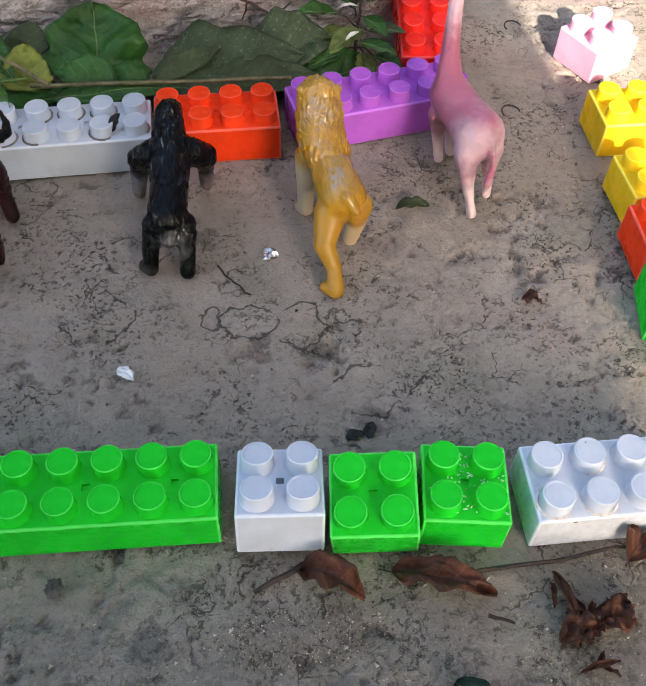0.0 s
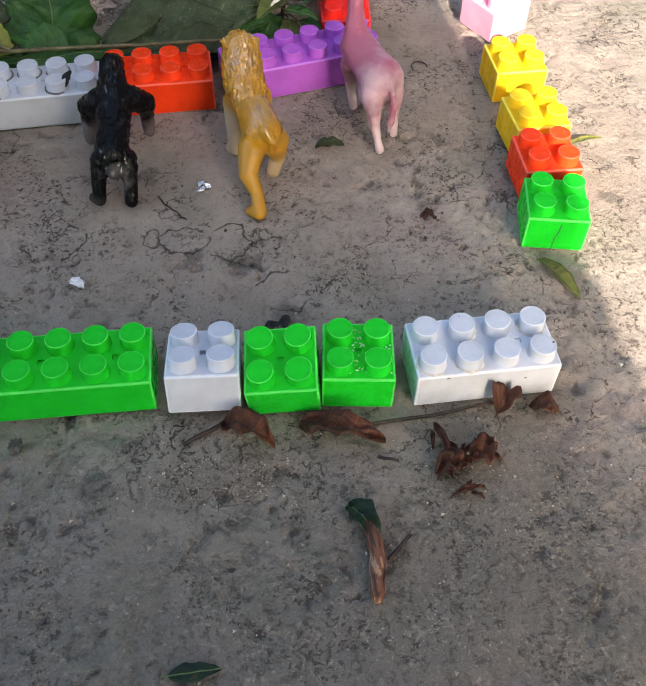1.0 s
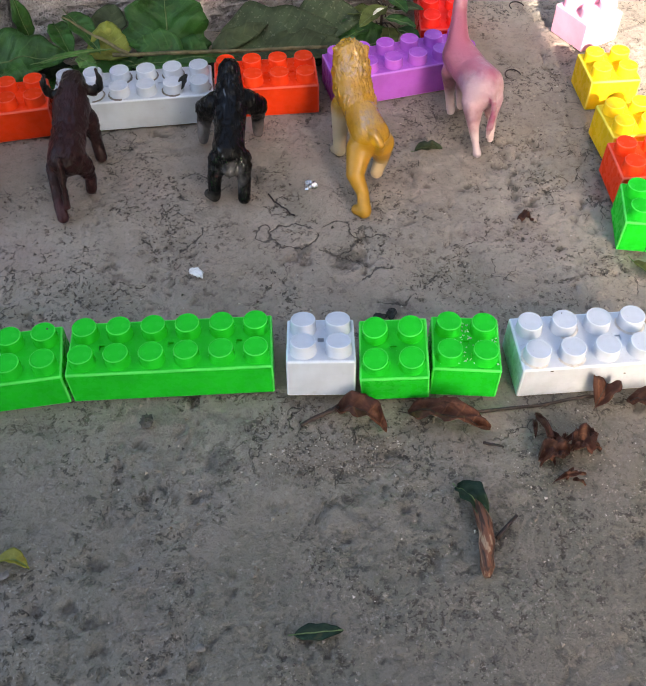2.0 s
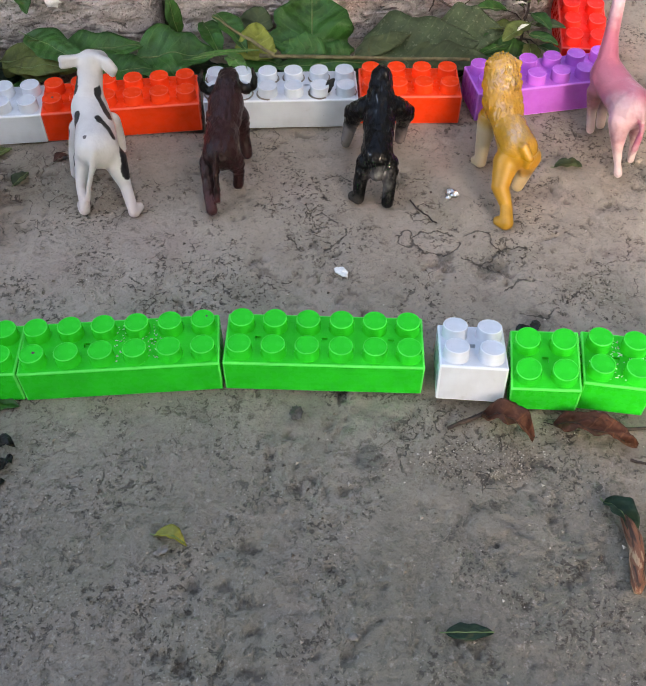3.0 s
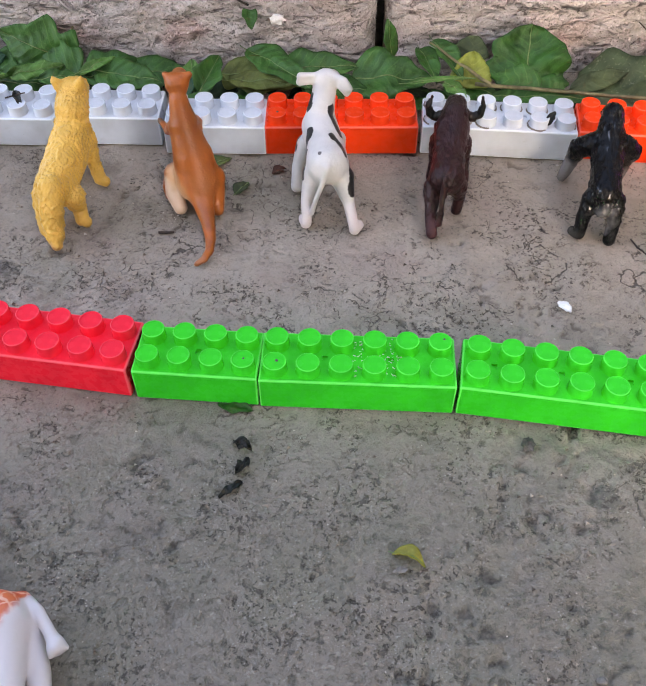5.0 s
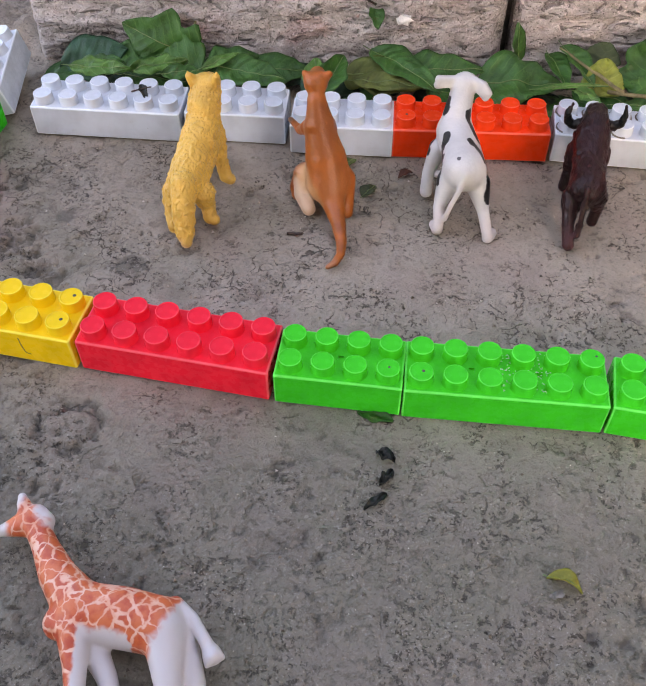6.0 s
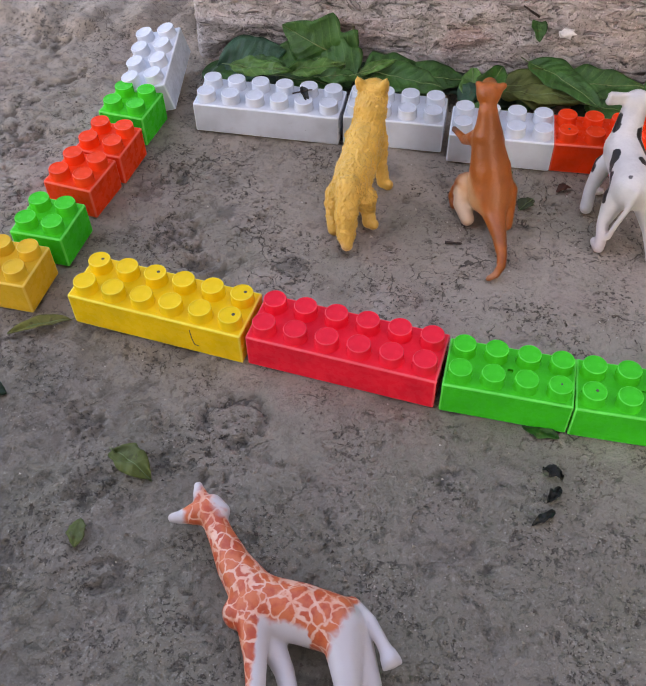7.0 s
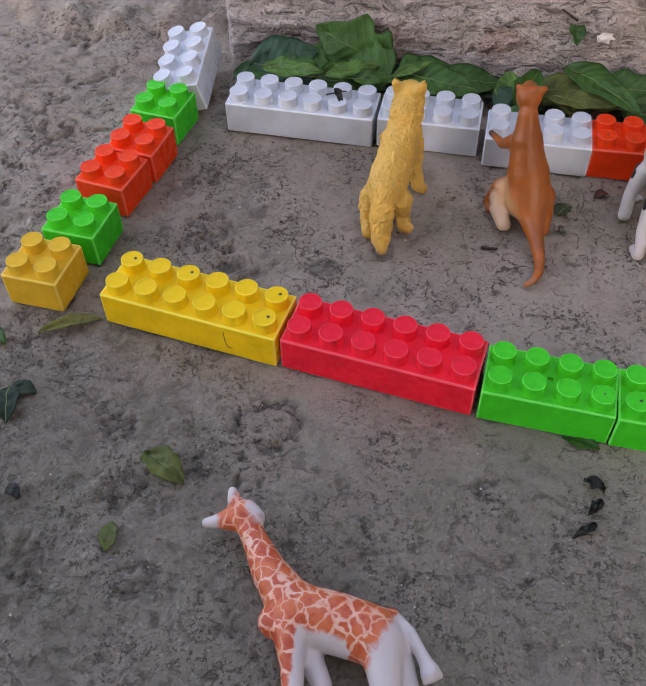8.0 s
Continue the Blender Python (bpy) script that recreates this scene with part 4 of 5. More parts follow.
figure("toy_bull", [
    [(-108.5, 149, 28, 10.6), (-108, 166, 31, 9.6), (-107, 184, 36, 10.8)],
    [(-106.5, 191, 42, 7.6), (-106, 197, 43, 7.0), (-106, 207, 36, 5.2)],
    [(-111, 195, 39, 3.6), (-117, 195, 36, 3.3), (-121, 195, 38, 2.9), (-122, 195, 43, 2.4), (-120.5, 195, 49, 1.3)],
    [(-101, 195, 39, 3.6), (-95.5, 195, 37.5, 3.3), (-91.5, 195, 40, 2.9), (-90.5, 195, 45, 2.4), (-91.5, 195, 51, 1.3)],
    [(-115, 148, 21, 6.6), (-116, 137, 12, 3.6), (-114, 128, 4, 3.8)],
    [(-102, 151, 21, 6.6), (-99.5, 153, 11, 3.8), (-100.5, 151, 3.5, 3.7)],
    [(-114, 183, 27, 6.2), (-115, 183, 13, 4.0), (-116, 180, 3.5, 4)],
    [(-100, 184, 27, 6.2), (-98, 182, 13, 4.0), (-97, 179, 3.5, 4)],
    [(-110, 139, 35, 2.2), (-110, 134, 24, 2.0), (-110.5, 130, 10, 2.4)],
], M, B, "dark maroon plastic toy bull with black curved horns", 1.3, -0.55, 1.9, (1.0, 0.35, 0.45), seed=7, cell=0.62, strand=4.0, fur_low=6.0)

# spotted calf
B = (-178, 155, 0)
K = (0.012, 0.011, 0.012)
M = toy_paint("white_figure_paint", (0.56, 0.54, 0.53), rel(B,
    (((-177, 178, 48), (-170.5, 163, 40)), 2.5, 0.4, K), (((-175, 158, 46), (-167, 148, 38.5)), 2.3, 0.4, K),
    (((-190, 184, 51), (-190, 179, 47)), 3.0, 0.4, K), (((-188, 163, 42), (-190.5, 157, 36)), 2.9, 0.4, K), (((-197, 176, 33), (-199, 170, 26)), 3.4, 0.5, K),
    (((-188.5, 152, 35), (-190.5, 144, 26)), 2.9, 0.4, K), (((-161.5, 147, 30), (-160.5, 140, 20)), 3.7, 0.4, K), ((-180, 142, 44), 1.4, 0.3, (0.10, 0.09, 0.09)),
    ((-182, 130, 2), 14, 8, (0.58, 0.50, 0.48)), ((-160, 128, 2), 12, 8, (0.58, 0.50, 0.48))), 0.34, 0.6, 200, 0.004, 0.90)
figure("toy_calf", [
    [(-176, 147, 33, 12.5), (-179, 162, 34, 11.5), (-184, 176, 37, 11)],
    [(-184, 181, 44, 8.5), (-183, 188, 51, 7.5)],
    [(-182, 192, 57, 7.6), (-180, 203, 52, 5.6)],
    [(-187, 191, 61, 2.0), (-196.5, 188, 61.5, 2.6)], [(-187, 190, 58, 2.0), (-197, 188, 57.5, 2.6)],
    [(-177, 191, 61, 2.4), (-171.5, 188, 60, 2.9), (-168.5, 186, 56.5, 2.9), (-169.5, 186, 53.5, 2.4)], [(-176, 190, 58, 2.0), (-172, 187, 56, 2.6)],
    [(-183.5, 146, 25, 7.5), (-187, 138, 13, 3.9), (-186, 131, 5, 3.4), (-186.5, 130, 2.6, 3.8), (-188.5, 134, 2.6, 3.4)],
    [(-167.5, 146, 25, 7.5), (-162.5, 138, 13, 3.9), (-158.8, 129, 5, 3.4), (-158, 128, 2.6, 3.8), (-156, 132, 2.6, 3.4)],
    [(-175, 137, 38, 2.4), (-177.5, 133.5, 28, 2.0), (-181, 132, 18, 1.9), (-183, 131, 10, 2.0)],
    [(-192, 172, 27, 6), (-196, 166, 14, 4), (-196, 161, 3.6, 4.2)],
    [(-174, 178, 27, 6), (-173, 183, 14, 4), (-174, 184, 3.6, 4.2)],
], M, B, "white plastic toy calf with black patches", 1.4, 0.0, seed=8)

# kangaroo
B = (-256, 150, 0)
M = toy_paint("orange_brown_figure_paint", (0.42, 0.098, 0.008), rel(B, (((-268, 139, 13), (-262, 131, 3)), 7.0, 2, (0.58, 0.40, 0.27)), (((-267, 143, 25), (-259, 128, 15)), 5.0, 3.5, (0.56, 0.30, 0.14)), (((-259, 128, 15), (-247, 106, 8)), 4.2, 3.5, (0.54, 0.26, 0.10)), ((-250, 152, 40), 9, 7, (0.46, 0.120, 0.010)), ((-255, 142, 52), 17, 11, (0.27, 0.066, 0.008)), ((-245, 134, 22), 9, 8, (0.36, 0.10, 0.02)), ((-243, 92, 3), 5, 3, (0.42, 0.16, 0.07)), ((-280, 175, 33), 6, 2, (0.14, 0.055, 0.025))), 0.40, 0.55, 260, 0.004, 0.66, gloss=0.5)
figure("toy_kangaroo", [
    [(-251, 143, 18, 13.5), (-253.5, 147, 31, 12), (-258, 152, 47, 8.6)],
    [(-258, 153, 50, 8.2), (-260, 156, 61, 5.8)],
    [(-261.5, 162, 68, 7), (-262.5, 172, 67, 5)],
    [(-266, 163, 71, 2.8), (-268, 163, 73, 2.0)], [(-257, 164, 71, 3), (-254.5, 164, 73, 2.4)],
    [(-265, 147, 17, 8), (-266, 140, 9, 5.4), (-261, 133, 4, 4.5)],
    [(-243, 147, 17, 7.4), (-240, 139, 10, 5.0), (-239, 134, 4, 4.2)],
    [(-250, 139, 17, 11), (-246, 130, 12.5, 6.8), (-241, 118, 8.5, 4.6), (-237.5, 107, 5.5, 3.5), (-236.5, 99, 4.2, 2.9), (-238.5, 92.5, 3.4, 2.6), (-242, 89, 2.8, 2.0)],
    [(-270, 149, 11, 4.6), (-272.5, 149, 6, 3.4), (-270.5, 144, 3.4, 3.0)],
    [(-265, 155, 44, 4.8), (-271, 163, 36, 3.2), (-275, 169, 35, 2.4), (-279, 174, 34.5, 2.2)],
    [(-253, 157, 44, 4.6), (-254, 168, 40, 3.0), (-257, 174, 38, 2.6)],
], M, B, "orange-brown plastic toy kangaroo with a long tail", 1.6, 0.0, seed=9)

# yellow shaggy cat
B = (-329, 135, 0)
M = toy_paint("yellow_figure_paint", (0.74, 0.43, 0.085), rel(B, ((-324, 94, 2), 6, 3, (0.60, 0.36, 0.18))), 0.34, 0.8, 420, 0.003, 0.86)
figure("toy_cat", [
    [(-327, 122, 21, 10), (-326, 140, 24, 9.6), (-325.5, 154, 28, 9.6)],
    [(-328, 118, 24.5, 10.8), (-328.5, 140, 30, 10.2), (-327.5, 160, 36, 10.8)],
    [(-327.5, 165, 45, 10.2), (-328, 173, 51, 9.2), (-328, 183, 48, 6.2)],
    [(-334.5, 170, 57, 3.9), (-335.7, 169, 60, 2.8), (-336.5, 169, 62.8, 1.0)], [(-321.5, 171, 57.5, 3.9), (-320.4, 170, 60.6, 2.8), (-319.6, 170, 63.6, 1.0)],
    [(-326, 111, 31, 7.2), (-325, 102, 19, 7.2), (-323.5, 96, 9, 5.8), (-322, 92, 5.5, 3.8)],
    [(-335, 118, 18, 7.5), (-335, 110, 9, 4.6), (-333, 105, 4, 4.3)],
    [(-318.5, 120, 17, 7.5), (-316.5, 119, 9, 4.6), (-315, 116, 4.4, 4.6), (-312.5, 115, 3.6, 3.8)],
    [(-321, 160, 28, 6.4), (-318.5, 156, 15, 4.4), (-315.5, 153, 4.6, 4.4), (-312.5, 152, 3.6, 3.8)],
    [(-335.5, 161, 28, 6.4), (-337, 158, 15, 4.4), (-337, 154, 4.6, 4.6)],
], M, B, "yellow plastic toy cat with a shaggy coat", 1.5, -0.66, 1.5, (1.0, 0.62, 0.70), seed=10, fur_low=4.0, cell=0.5, strand=4.0, calm=55.0)


# giraffe lying on its side
def giraffe_paint():
    mat, nodes, link, bsdf, vec = begin("giraffe_figure_paint", 0.42)
    v = node(nodes, "TexVoronoi", Scale=172.0, Randomness=0.9)
    v.feature = "DISTANCE_TO_EDGE"
    n = node(nodes, "TexNoise", Scale=220.0, Detail=2.0)
    link(vec, n.inputs["Vector"])
    shift = nodes.new("ShaderNodeVectorMath")
    shift.operation = "MULTIPLY_ADD"
    link(n.outputs["Color"], shift.inputs[0])
    shift.inputs[1].default_value = (0.0042,) * 3
    link(vec, shift.inputs[2])
    link(shift.outputs[0], v.inputs["Vector"])
    seam = math_node(nodes, link, "ADD", v.outputs["Distance"], math_node(nodes, link, "MULTIPLY", math_node(nodes, link, "ADD", noise_tex(nodes, link, vec, 140, 3), -0.5), 0.35))
    cellmask = ramp(nodes, link, seam, 0.025, 0.125)
    # white belly, inner legs, rump and tail; a patterned strip runs down the front edge of each near leg
    sep = nodes.new("ShaderNodeSeparateXYZ")
    link(shift.outputs[0], sep.inputs[0])
    mul = lambda p, q: math_node(nodes, link, "MULTIPLY", p, q)
    add = lambda p, q: math_node(nodes, link, "ADD", p, q)
    top = lambda p, q: math_node(nodes, link, "MAXIMUM", p, q)
    X, Y = add(sep.outputs["X"], -0.0015), add(sep.outputs["Y"], -0.0015)
    flank = ramp(nodes, link, Y, -0.0100, -0.0075)
    fore = ramp(nodes, link, add(X, mul(add(Y, 0.009), 0.2)), -0.0055, -0.0038, 1.0, 0.0)
    slant = add(X, mul(add(Y, 0.009), 0.8))
    thigh = mul(ramp(nodes, link, slant, 0.0135, 0.0150), ramp(nodes, link, slant, 0.0215, 0.0245, 1.0, 0.0))
    rump = ramp(nodes, link, add(X, mul(Y, -0.25)), 0.0265, 0.0295, 1.0, 0.0)
    both = mul(top(top(flank, fore), thigh), rump)
    for centre, radius in (((-0.0365, 0.0375, 0.011), 0.0072), ((-0.032, 0.031, 0.008), 0.0045), ((-0.052, 0.042, 0.012), 0.0065), ((-0.0535, 0.0290, 0.010), 0.0046)):
        d = nodes.new("ShaderNodeVectorMath")
        d.operation = "DISTANCE"
        link(shift.outputs[0], d.inputs[0])
        d.inputs[1].default_value = centre
        both = math_node(nodes, link, "MULTIPLY", both, ramp(nodes, link, d.outputs["Value"], radius - 0.001, radius + 0.0015))
    orange = mix(nodes, link, ramp(nodes, link, noise_tex(nodes, link, vec, 150, 4), 0.35, 0.65), (0.46, 0.052, 0.014), (0.60, 0.130, 0.042))
    seams = mix(nodes, link, ramp(nodes, link, noise_tex(nodes, link, vec, 120, 3), 0.35, 0.65), (0.72, 0.42, 0.32), (0.68, 0.28, 0.17))
    coat = mix(nodes, link, cellmask, seams, orange)
    link(mix(nodes, link, both, (0.54, 0.49, 0.49), coat), bsdf.inputs["Base Color"])
    bump(nodes, link, bsdf, v.outputs["Distance"], 0.25, 0.001)
    return mat


B = (-292, -120, 0)
figure("toy_giraffe", [
    [(-299, -121, 11.5, 11.5), (-284, -121, 12, 12), (-270, -122, 13, 11.5)],
    [(-304, -118, 11.5, 10), (-315, -109, 11, 8), (-325, -98, 10, 6), (-333, -89, 9, 5.4)],
    [(-335, -88, 9, 6.0), (-341, -90, 8.5, 5.0), (-346, -92.6, 8, 3.4), (-349, -93.8, 8, 2.7)],
    [(-338.5, -85, 10, 4.4), (-341.5, -81, 11.5, 3.3), (-343, -78.5, 12, 2.4)],
    [(-334, -85, 11, 5.0), (-329.5, -87, 11, 4.4)],
    [(-307, -127, 11.5, 7)],
    [(-300, -130, 14, 7), (-295, -142, 13, 5), (-291.5, -152, 12, 4.2), (-289, -172, 9, 3.4), (-288, -186, 5, 3.6)],
    [(-294, -131, 7, 6), (-284, -142, 6, 4.4), (-278, -152, 5, 3.8), (-272, -172, 4.5, 3.2), (-270, -182, 4, 3.4)],
    [(-266, -125, 15, 9), (-261, -138, 14, 6.3), (-256, -150, 12, 4.6), (-251, -170, 8, 3.4), (-249, -184, 5, 3.6)],
    [(-262, -124, 9, 8), (-252, -138, 6.5, 5.2), (-246, -152, 5, 4), (-240, -172, 4, 3.2), (-239, -182, 4, 3.4)],
    [(-265, -113, 14, 3.4), (-257, -117.5, 15, 2.8), (-250.5, -124.5, 14, 2.9), (-246, -129.5, 13, 3.3)],
    [(-245.5, -128.5, 13, 3.2), (-242.5, -129, 12.5, 1.4)], [(-247, -131, 13, 3.0), (-247.5, -133.5, 12.5, 1.2)],
], giraffe_paint(), B, "white plastic toy giraffe with orange patches, lying on its side", 1.3, 0.0, cell=0.8, seed=11)


# ---- leaves, stems and litter ----
def leaf(name, label, mat, x, y, z, turn, length, width, pitch=0.0, roll=0.0, curl=0.15, fold=0.15, rumple=0.12, seed=0, tip=0.8, rib=True, kind_word="leaf", group="", ragged=0.25):
    """A blade from its stalk end (x, y, z mm), pointing along turn (degrees from +x), rising by pitch."""
    nu, nv = 22, 10
    rng = np.random.RandomState(seed)
    ph = rng.rand(6) * 6.28
    top = []
    for i in range(nu + 1):
        u = i / nu
        w = width / 2 * (math.sin(math.pi * min(1, u ** tip)) ** (0.5 if width >= length * 0.95 else 0.75) if 0 < u < 1 else 0.02)
        for j in range(nv + 1):
            v = 2 * j / nv - 1
            wave = 1 + ragged * noise.noise(Vector((u * 5, ph[0], 1.0 if v > 0 else 5.0))) + (ragged - 0.25) * noise.noise(Vector((u * 14, ph[1], 1.0 if v > 0 else 5.0)))
            zz = length * curl * math.sin(math.pi * u * 0.9 + 0.1) + abs(v) * w * fold * 2
            zz += rumple * width * 0.9 * noise.noise(Vector((u * 4.2 + ph[4], v * 2.1, ph[5]))) + rumple * width * 0.25 * noise.noise(Vector((u * 10 + ph[4], v * 5, ph[5] + 9)))
            zz += rumple * width * 0.3 * (math.sin(7 * u + 2 * v + ph[1]) * 0.5 + math.sin(13 * u - 4 * v + ph[2]) * 0.3 * abs(v) + math.sin(5 * v + 4 * u + ph[3]) * 0.3)
            top.append((u * length, v * w * wave, zz))
    P = np.array(top)
    thick = 0.35
    verts = np.concatenate([P, P - (0, 0, thick)])
    n = len(P)
    faces = []
    at = lambda i, j: i * (nv + 1) + j
    for i in range(nu):
        for j in range(nv):
            q = (at(i, j), at(i + 1, j), at(i + 1, j + 1), at(i, j + 1))
            faces += [q, tuple(n + k for k in q[::-1])]
        faces += [(at(i + 1, 0), at(i, 0), n + at(i, 0), n + at(i + 1, 0)), (at(i, nv), at(i + 1, nv), n + at(i + 1, nv), n + at(i, nv))]
    low = 0.0
    m = pose(0, 0, 0, 0, 0, turn) @ pose(0, 0, 0, 0, -pitch, 0) @ pose(0, 0, 0, roll, 0, 0)
    R = np.array(m.to_3x3())
    if z is None:                                    # lies on the ground
        low = -(verts @ R.T)[:, 2].min() - 0.9
    ob = mesh_object(name, verts * 0.001, faces, mat)
    ob.matrix_world = Matrix.Translation((x * 0.001, y * 0.001, ((z or 0) + low) * 0.001)) @ m
    tagged(ob, label, kind_word, group)
    if rib:
        line = [tuple(P[at(i, nv // 2)]) for i in range(0, nu + 1)]
        line = [(-length * 0.12, 0, line[0][2])] + line
        rod(("midrib"), [(a, b, c + 0.1, max(0.25, 0.016 * width * (1 - 0.8 * k / len(line)))) for k, (a, b, c) in enumerate(line)], MIDRIB if mat is not LEAF_DRY else TWIG, ob)
    return ob


def rod(name, points, mat, parent=None, sides=7):
    """A bent rod through (x, y, z, radius) in mm."""
    pts = [Vector(p[:3]) for p in points]
    verts, faces = [], []
    for k, p in enumerate(pts):
        d = (pts[min(k + 1, len(pts) - 1)] - pts[max(k - 1, 0)]).normalized()
        a = d.cross(Vector((0.13, 0.22, 1))).normalized()
        b = d.cross(a)
        for s in range(sides):
            t = 2 * math.pi * s / sides
            verts.append((p + (a * math.cos(t) + b * math.sin(t)) * points[k][3]) * 0.001)
    for k in range(len(pts) - 1):
        for s in range(sides):
            faces.append((k * sides + s, k * sides + (s + 1) % sides, (k + 1) * sides + (s + 1) % sides, (k + 1) * sides + s))
    faces += [tuple(range(sides))[::-1], tuple(len(verts) - sides + s for s in range(sides))]
    return mesh_object(name, verts, faces, mat, True, parent)


def wander(a, b, n, wobble, seed, r0, r1):
    rng = np.random.RandomState(seed)
    off = np.cumsum(rng.randn(n, 3) * wobble, 0)
    off -= np.linspace(0, 1, n)[:, None] * off[-1]
    return [tuple(a[i] + (b[i] - a[i]) * k / (n - 1) + off[k, i] * (0.4 if i == 2 else 1) for i in range(3)) + (r0 + (r1 - r0) * k / (n - 1),) for k in range(n)]


HEAP = "leaves heaped between the bricks and the wall"
G1, G2, G3, GY = "green crumpled leaf heaped against the stone wall", "dark green leaf heaped against the stone wall", "dull dusty green leaf behind the bricks", "yellowing round leaf behind the bricks"
GL, GT, GM = "fresh light green leaf on the leaf heap", "bluish dark green leaf against the wall", "large mossy grey-green leaf with pale specks"


def blade(label, mat, a, b, width, roll, seed, curl=0.05, fold=0.06, rumple=0.10, tip=0.72, rib=True, ragged=0.25):
    """A leaf of the heap from its stalk end a to its tip b, in mm; a leaf turned to the front rolls its far edge up."""
    d = Vector(b) - Vector(a)
    leaf("leaf", label, mat, *a, math.degrees(math.atan2(d.y, d.x)), d.length, width, math.degrees(math.asin(d.z / d.length)), roll, curl, fold, rumple, seed, tip, rib, "leaf", HEAP, ragged)


